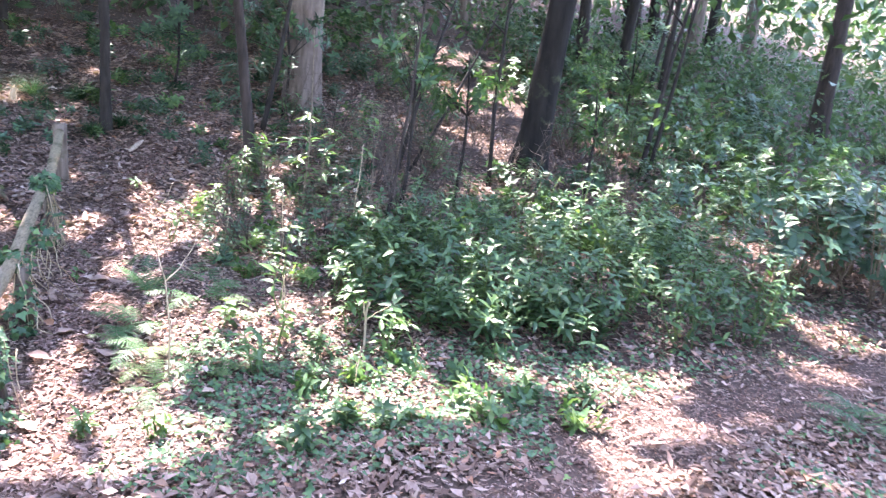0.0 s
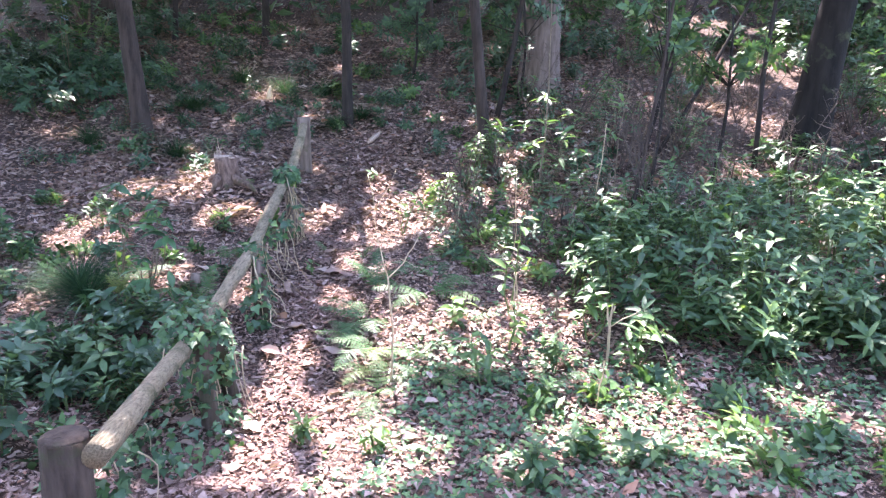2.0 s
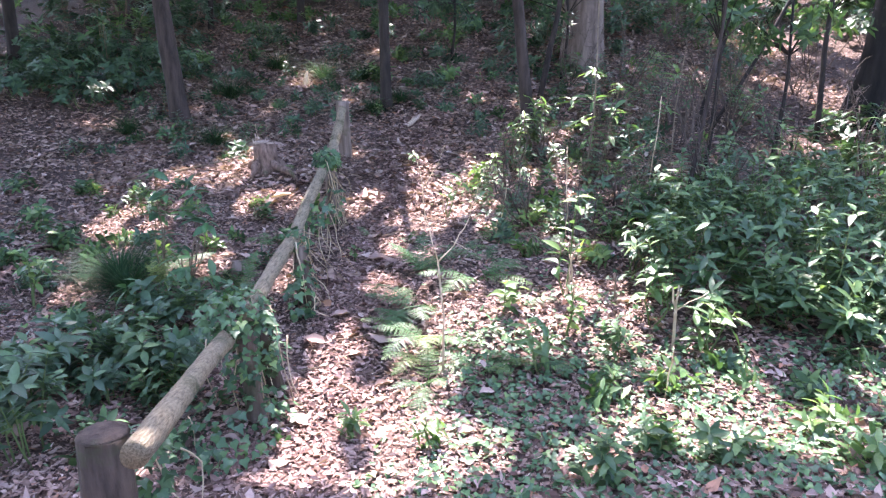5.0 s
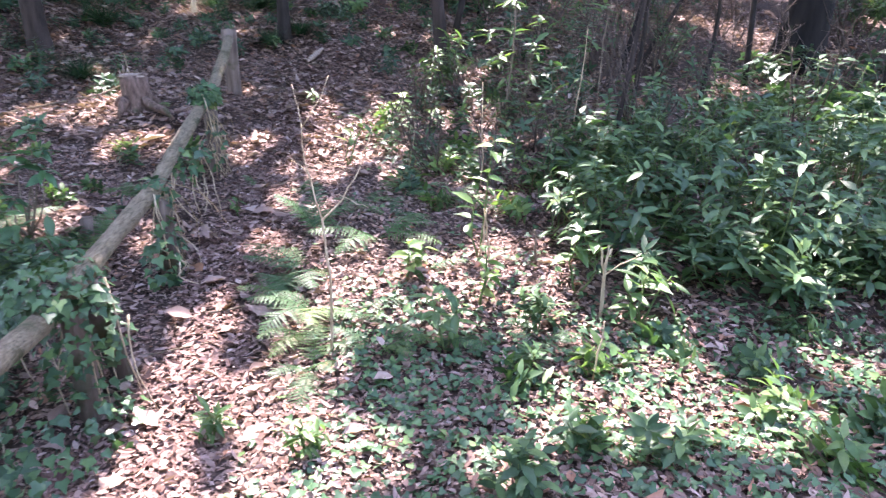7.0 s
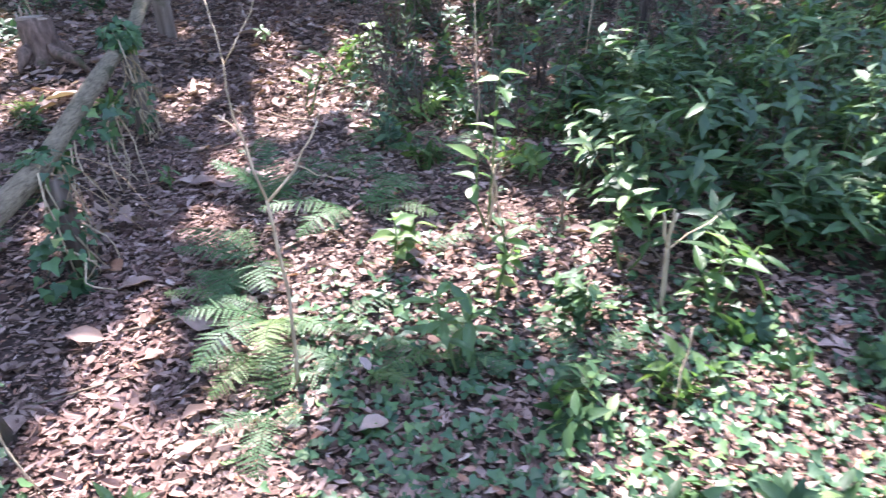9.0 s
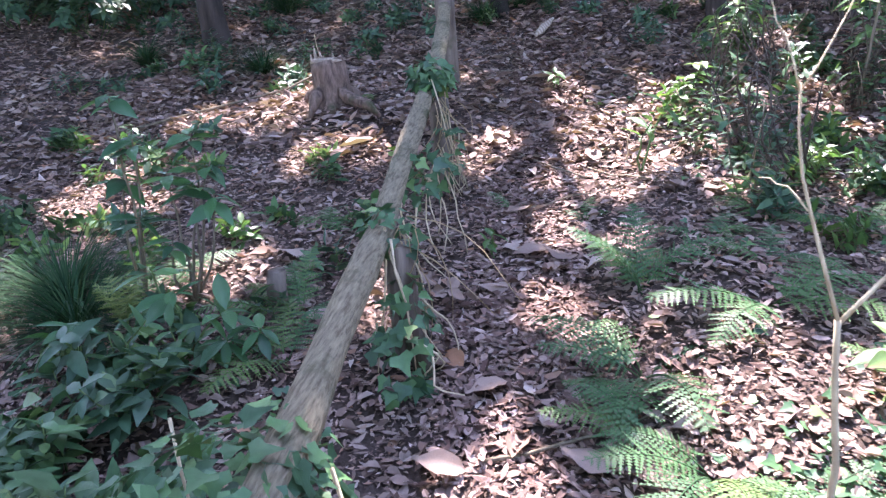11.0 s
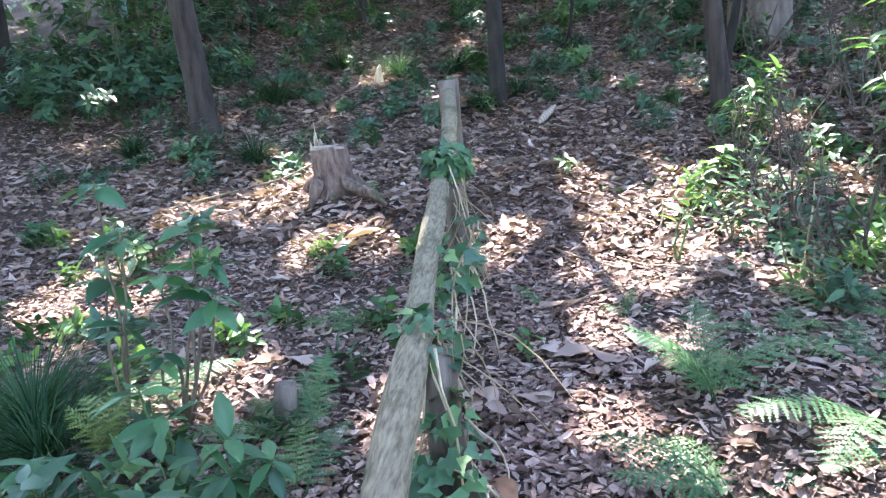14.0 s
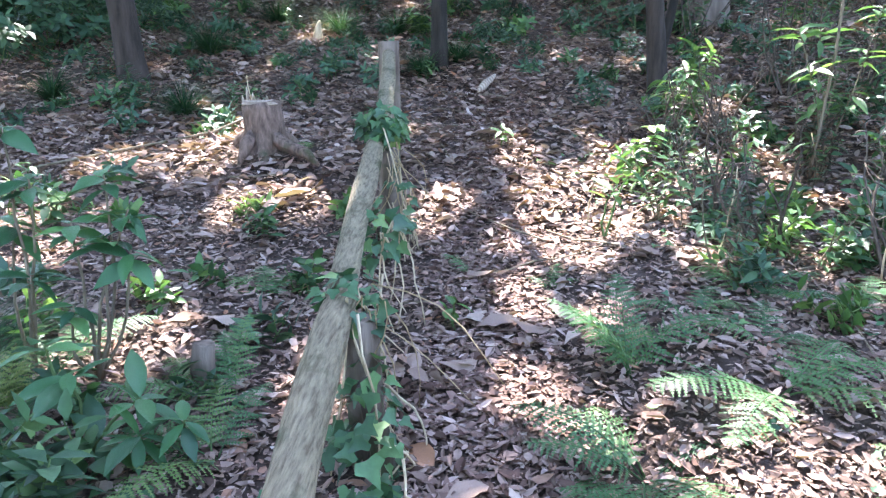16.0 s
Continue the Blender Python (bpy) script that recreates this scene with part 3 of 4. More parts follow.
def frond_mesh(name, n=20, seed=0, arch=0.35, wide=0.26, mat=GREEN_FERN, lobes=7):
    """A fern frond one metre long, with tapering lobed leaflets on both sides of a midrib."""
    r = np.random.default_rng(seed)
    k = np.linspace(0, 1, 12)
    rib = np.column_stack([0.03 * np.sin(k * 3 + seed), k * 0.95, 0.78 * k - arch * 1.75 * k ** 2])
    shapes = [tube(rib, np.linspace(0.008, 0.0025, 12), 4, 0, 0)]
    for i in range(n):
        f = 0.14 + 0.85 * i / n
        p = np.array([np.interp(f, k, rib[:, c]) for c in range(3)])
        q = np.array([np.interp(min(1, f + 0.03), k, rib[:, c]) for c in range(3)])
        d = unit(q - p)
        for s in (-1, 1):
            ln = wide * (np.sin(np.pi * min(1, (f * 0.86 + 0.16))) ** 0.75) * r.uniform(0.82, 1.1) + 0.012
            out = unit(np.array([s * 1.0, 0, 0]) + d * r.uniform(0.3, 0.5) + np.array([0, 0, -0.12 + r.normal(0, 0.12)]))
            upn = unit(np.cross(out, d) * s)
            shapes.append(pinna(p + d * s * 0.008, out, upn, ln, 0.95 / n * r.uniform(0.78, 0.95), lobes, r))
    return mesh_of(name, *join(*shapes), mat)


FRONDS = [frond_mesh("frond", 18, 1, 0.36, 0.25), frond_mesh("frond", 16, 2, 0.28, 0.23), frond_mesh("frond", 20, 3, 0.42, 0.27), frond_mesh("frond", 17, 4, 0.32, 0.24)]


def fern(x, y, size, angles, seed, label="green fern with spreading feathery fronds", tilt=0.0, group="ferns"):
    r = np.random.default_rng(seed)
    t = thing("fern", on_ground(x, y, 0.0), label, "fern", group)
    for i, an in enumerate(angles):
        s = size * r.uniform(0.8, 1.15)
        m = Matrix.Rotation(radians(an - 90 + r.normal(0, 4)), 4, "Z") @ Matrix.Rotation(radians(r.normal(tilt, 8)), 4, "X") @ Matrix.Diagonal((s, s, s, 1))
        part("frond", FRONDS[(seed + i) % 4], t, "", m)
    return t


def tuft(x, y, h, n, label, seed, mat=GREEN_GRASS, group="grass tufts"):
    r = np.random.default_rng(seed)
    t = thing("grass_tuft", on_ground(x, y, -0.01), label, "grass", group)
    an = r.uniform(0, 2 * np.pi, n)
    out = r.uniform(0.15, 1.0, n)
    ln = h * r.uniform(0.7, 1.4, n)
    at = np.column_stack([np.cos(an) * 0.05 * out, np.sin(an) * 0.05 * out, np.zeros(n)])
    way = np.column_stack([np.cos(an) * out * 0.7, np.sin(an) * out * 0.7, np.ones(n)])
    up = np.column_stack([-np.cos(an), -np.sin(an), np.full(n, 0.6)])
    v, f = leaves(at, way, up, ln, 0.0045, 0.55 + 0.7 * out, 0.05, (0.3, 1, 0.7, 0.7))
    part("grass_spray", mesh_of("grass_spray", v, f, mat), t)["kind"] = "stuff"
    return t


def twig_shape(points, r0, r1, seg=6, seed=0):
    return tube(points, np.linspace(r0, r1, len(points)), seg, 0.05, seed)


def fine_leaf(name, width, droop, fold, mat, peak=0.42, wave=0.0):
    """One leaf a metre long, with a keeled, drooping, slightly wavy blade."""
    k, c = np.linspace(0, 1, 7), np.linspace(-1, 1, 5)
    prof = np.where(k < peak, np.abs(np.sin(k / peak * np.pi / 2)) ** 0.8, np.abs(np.cos((k - peak) / (1 - peak) * np.pi / 2)) ** 1.1)
    x = c[None] * prof[:, None] * width / 2
    z = np.abs(c)[None] ** 1.5 * prof[:, None] * width * fold - (k ** 2)[:, None] * droop + wave * np.sin(k * 14)[:, None] * c[None]
    v = np.stack([x, np.broadcast_to(k[:, None], x.shape), z], -1).reshape(-1, 3)
    a = (np.arange(6)[:, None] * 5 + np.arange(4)[None]).ravel()
    return mesh_of(name, v, np.stack([a, a + 1, a + 6, a + 5], -1), mat)


LEAF_BROAD = fine_leaf("broad_leaf", 0.46, 0.22, 0.16, GREEN_LIGHT_ONE, 0.42, 0.008)
LEAF_SLIM = fine_leaf("slim_leaf", 0.30, 0.25, 0.16, GREEN_LIGHT_ONE, 0.45, 0.008)
LEAF_GLOSS = fine_leaf("glossy_leaf", 0.36, 0.26, 0.12, GREEN_GLOSS_ONE, 0.52, 0.006)
LEAF_OVAL = fine_leaf("oval_leaf", 0.43, 0.30, 0.12, GREEN_GLOSS_ONE, 0.42, 0.008)


def leaf_pose(at, way, size, roll=0.0):
    q = Vector(way).to_track_quat("Y", "Z").to_matrix().to_4x4()
    return Matrix.Translation(at) @ q @ Matrix.Rotation(roll, 4, "Y") @ Matrix.Diagonal((size, size, size, 1))


def sapling(x, y, tops, label, seed, size=0.13, per=7, mesh=None, radius=0.008, stem_mat=TWIG_GREEN, name="sapling", spread_z=0.1, tiers=2, rise=0.25):
    """A young plant whose leaves stand in rosettes; tops: ends of its stems, from the base."""
    r = np.random.default_rng(seed)
    t = thing(name, on_ground(x, y, -0.01), label, "plant", "young plants")
    for i, tip in enumerate(tops):
        pts = stem_points((0, 0, 0), tip, (r.normal(0, 0.03), r.normal(0, 0.03), 0), 7, r)
        part("stem", mesh_of("stem", *twig_shape(pts, radius, radius * 0.45, 6, seed), stem_mat), t)
        for k in range(tiers):
            f = 1.0 - k * 0.25
            at = np.array([np.interp(f, np.linspace(0, 1, 7), pts[:, c]) for c in range(3)])
            axis = unit(pts[-1] - pts[-2])
            a, w, u, ln, _ = whorl(at, axis, per, size, 0.4, r, rise - 0.1 * k, spread_z)
            for j in range(per):
                part("leaf", mesh or LEAF_BROAD, t, "", leaf_pose(a[j], w[j], ln[j], r.normal(0, 0.25)))
    return t


# the bare forked sapling in the sun patch
sap = thing("bare_sapling", on_ground(0.975, 1.38, -0.02), "slender pale bare sapling forking into thin twigs", "sapling", "young plants")
main = stem_points((0, 0, 0), (-0.03, 0.02, 0.8), (0.02, 0.0, 0), 8)
part("stem", mesh_of("stem", *twig_shape(main, 0.009, 0.0065), TWIG_PALE), sap)
for i, (a, b, bow, rad) in enumerate([((-0.03, 0.02, 0.8), (-0.13, 0.1, 1.27), (-0.02, 0, 0), 0.005), ((-0.03, 0.02, 0.79), (0.16, 0.12, 1.05), (0.02, 0, 0.0), 0.0055),
                                      ((0.16, 0.12, 1.05), (0.22, 0.2, 1.25), (0, 0, 0), 0.0025), ((-0.10, 0.06, 1.02), (-0.19, 0.10, 1.08), (0, 0, 0.02), 0.0025),
                                      ((-0.13, 0.1, 1.25), (-0.19, 0.22, 1.45), (0, 0, 0.02), 0.0025), ((-0.13, 0.1, 1.25), (0.0, 0.2, 1.5), (0.02, 0, 0), 0.0025),
                                      ((0.05, 0.06, 0.92), (0.2, 0.1, 0.84), (0, 0, 0), 0.003)]):
    part("twig", mesh_of("twig", *twig_shape(stem_points(a, b, bow), rad, rad * 0.5, 5, i), TWIG_PALE), sap)

# cut sticks
stick = thing("cut_sapling", on_ground(2.52, 1.7, -0.02), "pale cut sapling stub ending in short prongs", "stub", "cut stubs")
part("stem", mesh_of("stem", *twig_shape(stem_points((0, 0, 0), (0.0, 0, 0.33), (0.005, 0, 0)), 0.012, 0.010, 8), TWIG_PALE), stick)
for i, tip in enumerate([(-0.035, 0.0, 0.47), (0.03, 0.01, 0.46), (0.0, -0.02, 0.49)]):
    part("prong", mesh_of("prong", *twig_shape(stem_points((0, 0, 0.31), tip, (0, 0, 0)), 0.009, 0.006, 7, i), TWIG_PALE), stick)
part("twig", mesh_of("twig", *twig_shape(stem_points((0, 0, 0.3), (0.22, 0.05, 0.42), (0, 0, 0)), 0.005, 0.003, 5), TWIG_PALE), stick)
for x, y, tip, rad, lab in [(2.33, 1.04, (0.03, 0.0, 0.36), 0.006, "thin dry stalk with curling tip"), (1.84, 2.40, (0.05, 0.0, 0.40), 0.009, "broken pale stalk leaning among seedlings"),
                            (1.93, 2.42, (-0.06, 0.0, 0.38), 0.008, "broken pale stalk leaning among seedlings"), (2.22, 2.3, (-0.02, 0, 0.27), 0.01, "short cut stub in dry leaves"),
                            (2.15, 1.75, (-0.01, 0, 0.25), 0.007, "short cut stub in dry leaves"), (1.32, 3.95, (0.08, 0.1, 0.5), 0.005, "bare grey twig standing upright"),
                            (0.72, 4.5, (0.03, 0.0, 0.35), 0.006, "bare grey twig standing upright"), (-1.62, 5.7, (-0.03, 0, 0.5), 0.005, "bare twig beside the stump"),
                            (1.95, 3.6, (-0.02, 0.02, 0.9), 0.005, "bare grey twig standing upright"), (2.75, 4.1, (0.1, 0.1, 1.2), 0.006, "bare grey twig standing upright")]:
    t = thing("dry_stalk", on_ground(x, y, -0.02), lab, "stalk", "dry stalks")
    part("stem", mesh_of("stem", *twig_shape(stem_points((0, 0, 0), tip, (0.01, 0.01, 0), 7), rad, rad * 0.6, 6), TWIG_PALE if rad < 0.01 else TWIG), t)

# saplings with big leaves
sapling(1.86, 2.42, [(0.06, 0.05, 0.82), (-0.03, 0.02, 0.5)], "spindly green seedling with a few large leaves", 31, 0.16, 4, tiers=2)
sapling(1.81, 1.78, [(0.02, 0.02, 0.4), (0.1, 0.1, 0.25)], "small seedling with broad bright leaves", 32, 0.14, 4)
sapling(1.36, 2.1, [(0.02, 0.0, 0.26), (0.12, 0.05, 0.22)], "small seedling with broad bright leaves", 33, 0.15, 5)
sapling(1.6, 1.4, [(-0.08, 0.0, 0.36), (0.06, 0.0, 0.28)], "leafy green sapling with drooping leaves", 34, 0.17, 5, LEAF_SLIM)
sapling(2.42, 1.95, [(0.0, 0.0, 0.42), (0.08, 0.0, 0.35)], "small seedling with broad bright leaves", 35, 0.16, 5)
sapling(2.75, 1.62, [(0.0, 0.0, 0.35), (0.15, 0.05, 0.3), (-0.1, 0.0, 0.22)], "green seedling with hand-shaped leaf rosettes", 36, 0.2, 8, LEAF_SLIM, tiers=1)
sapling(-1.52, 2.7, [(0.02, 0.0, 0.94), (0.09, 0.0, 0.75), (-0.02, 0.05, 0.58), (0.06, -0.02, 0.41)], "tall young broadleaf plant with large oval leaves", 37, 0.165, 7, LEAF_OVAL, tiers=1, rise=0.0, spread_z=0.05, stem_mat=TWIG)
sapling(-1.27, 2.7, [(0.08, 0.05, 0.77), (0.18, 0.0, 0.66), (0.2, -0.05, 0.53), (-0.03, 0.0, 0.61), (0.09, -0.03, 0.57), (-0.03, -0.05, 0.32)], "young broadleaf plant with large oval leaves", 38, 0.145, 8, LEAF_OVAL, tiers=1, rise=0.0, spread_z=0.05, stem_mat=TWIG)
sapling(-1.05, 2.25, [(-0.05, 0.0, 0.31), (0.17, 0.0, 0.24), (-0.23, 0.0, 0.16), (0.2, -0.08, 0.16), (0.07, -0.06, 0.14), (0.3, 0.0, 0.17), (-0.14, 0.05, 0.38)], "young evergreen plant with whorls of long glossy leaves", 39, 0.165, 7, LEAF_GLOSS, tiers=1, rise=0.12, spread_z=0.03)
sapling(-1.38, 2.05, [(0.0, 0.0, 0.3), (-0.15, 0.05, 0.22)], "low evergreen plant with whorls of glossy leaves", 40, 0.17, 7, LEAF_GLOSS, tiers=1, rise=0.12, spread_z=0.03)
sapling(0.8, 4.28, [(0.05, 0, 0.32), (0.15, 0.1, 0.42)], "small seedling with drooping leaves in a sun patch", 41, 0.17, 6, LEAF_SLIM, tiers=1)
sapling(1.15, 5.3, [(0.0, 0, 0.28), (0.12, 0, 0.38), (-0.12, 0.05, 0.2)], "bright green seedling among dry leaves", 42, 0.13, 8, tiers=2)
sapling(1.48, 6.0, [(0.0, 0, 0.5), (0.15, 0, 0.6), (-0.15, 0.05, 0.4)], "bright green seedling below the slope", 43, 0.14, 7, LEAF_SLIM, tiers=2)
sapling(2.45, 5.5, [(-0.35, -0.2, 0.95), (0.2, -0.1, 1.1), (-0.1, 0.1, 1.25)], "young tree with long bright drooping leaves", 44, 0.2, 8, LEAF_SLIM, tiers=3, radius=0.006, stem_mat=TWIG)
sapling(2.8, 4.7, [(-0.2, 0.0, 1.1), (0.3, 0.0, 1.35)], "young tree with long bright drooping leaves", 45, 0.18, 7, LEAF_SLIM, tiers=3, radius=0.006, stem_mat=TWIG)
sapling(-2.3, 2.1, [(0.0, 0, 0.5), (0.15, 0, 0.4)], "young broadleaf plant beside the footpath", 46, 0.15, 6)
sapling(0.02, 3.36, [(0.0, 0, 0.15)], "tiny seedling on the footpath", 47, 0.09, 8, tiers=1)
sapling(0.25, 5.95, [(0.0, 0, 0.16)], "tiny seedling on the footpath", 48, 0.12, 6, tiers=1)
sapling(0.47, 0.78, [(0.0, 0, 0.2), (0.06, 0.05, 0.14)], "small leafy seedling at the path's edge", 49, 0.12, 8, LEAF_SLIM, tiers=2)
sapling(0.95, 0.5, [(0.0, 0, 0.2), (0.1, 0.0, 0.14)], "small leafy seedling at the path's edge", 50, 0.12, 7, LEAF_SLIM, tiers=2)
sapling(-0.45, 3.9, [(0.0, 0, 0.14)], "tiny seedling beside the log fence", 51, 0.09, 7, tiers=1)
sapling(1.7, 6.3, [(0.0, 0, 0.55), (0.2, 0.1, 0.65), (-0.2, 0.0, 0.45), (0.05, 0.1, 0.7)], "leafy rosette shrub with bright narrow leaves", 52, 0.17, 10, LEAF_SLIM, tiers=3)

# ferns
FERNS_NEAR = [(0.66, 2.38, 0.52, (150, 185, 250, 290, 110, 20)),
    (0.82, 1.82, 0.44, (195, 235, 275, 160, 315)),
    (0.80, 1.60, 0.36, (240, 285, 205)),
    (1.16, 2.66, 0.54, (15, 45, 195, 230, 340)),
    (0.88, 1.28, 0.36, (95, 230, 265, 300, 30)),
    (1.22, 1.42, 0.34, (5, 40, 320, 180, 150)),
    (1.55, 1.46, 0.34, (10, 170, 320, 60)),
    (1.08, 1.72, 0.36, (20, 70, 300, 200)),
    (1.22, 3.0, 0.3, (20, 80, 160)),
    (1.04, 3.28, 0.26, (165, 15, 60)),
    (-0.84, 2.62, 0.38, (95, 140, 200)),
    (-0.70, 2.32, 0.42, (100, 140, 70, 170, 250))]
FERNS_FAR = [(-0.86, 3.38, 0.34, (100, 60, 150)),
    (0.45, 3.69, 0.2, (80, 120, 30)),
    (0.08, 3.82, 0.2, (80, 150)),
    (-0.5, 4.35, 0.28, (170, 150, 200)),
    (-1.45, 2.75, 0.42, (40, 90, 140, 200)),
    (1.35, 3.5, 0.35, (20, 80, 140, 300)),
    (2.1, 1.35, 0.35, (30, 120, 250)),
    (1.75, 3.3, 0.4, (60, 150, 200, 320)),
    (6.2, 0.0, 0.5, (100, 150, 200, 250, 60)),
    (6.5, -0.3, 0.5, (100, 150, 200, 250, 60)),
    (-1.2, 5.35, 0.25, (200, 250, 300)),
    (1.5, 2.2, 0.3, (10, 70, 150))]
for i, (x, y, s, ang) in enumerate(FERNS_NEAR + FERNS_FAR):
    fern(x, y, s, ang, i)

fern(0.70, 2.88, 0.44, (70, 100, 130, 160, 20, 200), 30, "upright fern with arching feathery fronds", 18.0)
fern(0.66, 2.08, 0.42, (150, 185, 120), 32, "fern with arching fronds at the path's edge", 12.0)
fern(-0.78, 2.72, 0.36, (90, 120), 33, "fern growing beside the log rail", 20.0)
# grass tufts
for i, (x, y, h) in enumerate([(-1.70, 2.45, 0.36), (-1.88, 2.65, 0.36), (-2.48, 6.5, 0.3), (-3.9, 6.9, 0.3), (-2.9, 8.3, 0.4), (-1.7, 9.5, 0.4), (-2.6, 9.9, 0.4), (-1.0, 9.4, 0.35), (-0.2, 8.1, 0.25), (-0.55, 7.8, 0.25)]):
    tuft(x, y, h, 520, "dense dark tuft of fine drooping grass", 70 + i)

# yellow-green conifer sprig
con = thing("conifer_seedling", on_ground(-1.36, 2.32, 0.12), "yellow-green conifer seedling with feathery sprays", "seedling", "young plants")
for i in range(7):
    an = i * 0.9
    m = Matrix.Rotation(an, 4, "Z") @ Matrix.Rotation(0.6, 4, "X") @ Matrix.Diagonal((0.2, 0.2, 0.2, 1))
    part("frond", frond_mesh("frond", 10, 20 + i, 0.15, 0.35, GREEN_CONIFER), con, "", m)

# the shrub thicket on the right of the footpath, and shrubs up the slope
r_s = np.random.default_rng(21)


def fill(n, x0, x1, y0, y1, gap, keep, r=r_s):
    out = []
    for _ in range(n * 40):
        x, y = r.uniform(x0, x1), r.uniform(y0, y1)
        if keep(x, y) and all((x - a) ** 2 + (y - b) ** 2 > gap ** 2 for a, b in out):
            out.append((x, y))
            if len(out) == n:
                break
    return out


for i, (x, y) in enumerate(fill(46, 2.35, 7.0, 1.35, 4.6, 0.36, lambda x, y: x > 2.6 and y > (2.15 - 0.3 * max(0, min(2, x - 2.9))))):
    shrub(x, y, 0.5 + 0.12 * min(3, max(0, x - 2.4)) + r_s.uniform(0, 0.22), 0.34, "waist-high evergreen shrub with long dark-green leaves", 200 + i, 7, 0.135, 0.36, 6, droop=0.32, tiers=4)
for i, (x, y) in enumerate(fill(40, 4.8, 13, 3.5, 9.5, 0.75, lambda x, y: (x - 6.25) ** 2 + (y - 7.45) ** 2 > 1.0)):
    shrub(x, y, r_s.uniform(0.7, 1.3) * (0.45 if x < 7.6 and y < 7.6 else 1.0), 0.55, "dark-green broadleaf shrub under the trees", 260 + i, 8, 0.17, 0.4, 8, GREEN_DARK if i % 2 else GREEN_SHRUB)
for i, (x, y) in enumerate(fill(20, 1.9, 4.8, 4.4, 8.5, 0.6, lambda x, y: x > 1.9 + 0.1 * y)):
    shrub(x, y, r_s.uniform(0.4, 0.9), 0.35, "thin leafy shrub on the shaded slope", 320 + i, 5, 0.13, 0.32, 6, GREEN_DARK if i % 2 else GREEN_SHRUB, stem_mat=TWIG)
for i, (x, y) in enumerate([(7.9, 3.1), (8.4, 2.9), (9.3, 3.4), (8.9, 2.5), (10.1, 2.9)]):
    shrub(x, y, 1.6 + 0.2 * (i % 2), 0.9, "tall broadleaf shrub overhanging the path", 350 + i, 12, 0.2, 0.45, 9, GREEN_DARK, stem_mat=TWIG, group="tall shrubs")
for i, (x, y) in enumerate(fill(14, -7.5, -4.2, 7.8, 10.5, 0.7, lambda x, y: True)):
    shrub(x, y, r_s.uniform(0.5, 0.8), 0.6, "dense dark evergreen bush on the slope", 370 + i, 10, 0.15, 0.45, 9, GREEN_DARK, group="evergreen bushes", name="bush")
for i, (x, y) in enumerate(fill(60, -9, 14, 9.6, 17.5, 0.95, lambda x, y: not (-4.5 < x < 1.5 and y < 13.8))):
    shrub(x, y, r_s.uniform(0.6, 1.7), 0.75, "shadowy leafy undergrowth shrub on the hillside", 400 + i, 8, 0.2, 0.42, 8, GREEN_DARK if i % 3 else GREEN_SHRUB, group="hillside shrubs", stem_mat=TWIG, name="hillside_bush")
for i, (x, y) in enumerate(fill(44, -4.4, 3.0, 5.8, 9.6, 0.42, lambda x, y: (x < -0.9 or y > 8.3 or x > 1.0) and (x + 1.45) ** 2 + (y - 5.5) ** 2 > 0.5)):
    shrub(x, y, r_s.uniform(0.12, 0.36), 0.18, "low seedling shrub among dry leaves", 480 + i, 4, 0.1, 0.36, 6, GREEN_DARK, group="low seedlings", name="seedling")
for i, (x, y) in enumerate(fill(26, -4.2, -0.75, 0.3, 4.9, 0.42, lambda x, y: x < -2.1 or y < 2.0)):
    shrub(x, y, r_s.uniform(0.15, 0.42), 0.2, "low leafy seedling shrub beside the log fence", 500 + i, 5, 0.11, 0.42, 6, GREEN_SHRUB, group="low seedlings", name="seedling")
for i, (x, y) in enumerate(fill(34, 1.2, 4.0, 0.2, 4.6, 0.34, lambda x, y: y > 3.0 and x > 1.3 or y < 1.6 and x > 1.9)):
    shrub(x, y, r_s.uniform(0.12, 0.36), 0.16, "low bright seedling shrub in the clearing", 540 + i, 4, 0.11, 0.4, 6, GREEN_LIGHT if i % 2 else GREEN_SHRUB, group="low seedlings", name="seedling")
for i, (x, y, h) in enumerate([(-1.15, 0.25, 0.75), (-1.55, 0.6, 0.6), (-1.5, 1.15, 0.5)]):
    shrub(x, y, h, 0.32, "bluish-green leafy shrub beside the log fence", 590 + i, 7, 0.15, 0.42, 8, GREEN_DARK)

for i, (x, y) in enumerate(fill(46, -8, 3.5, 9.2, 15, 0.5, lambda x, y: not (-2.8 < x < -1.2 and y < 10.2))):
    shrub(x, y, r_s.uniform(0.15, 0.4), 0.3, "low dark leafy growth on the shaded slope", 620 + i, 6, 0.15, 0.26, 7, GREEN_DARK if i % 4 else GREEN_SHRUB, group="low slope growth", name="undergrowth_plant")

for i, (x, y) in enumerate(fill(50, -7, 5, 8.8, 14, 0.5, lambda x, y: not (-2.9 < x < -1.2 and y < 10.4))):
    shrub(x, y, r_s.uniform(0.2, 0.5) if -5 < x < 1.5 else r_s.uniform(0.3, 0.9), 0.35, "leafy green growth among the trunks on the slope", 680 + i, 6, 0.14, 0.4, 7, (GREEN_DARK, GREEN_SHRUB, GREEN_LIGHT)[i % 3], group="low slope growth", name="undergrowth_plant")
for i, (x, y) in enumerate(fill(16, 2.85, 4.7, 1.35, 2.2, 0.27, lambda x, y: y > 2.0 - 0.3 * (x - 2.85))):
    shrub(x, y, r_s.uniform(0.32, 0.52), 0.26, "low evergreen shrub with long pointed leaves", 740 + i, 6, 0.17, 0.28, 8, GREEN_SHRUB)
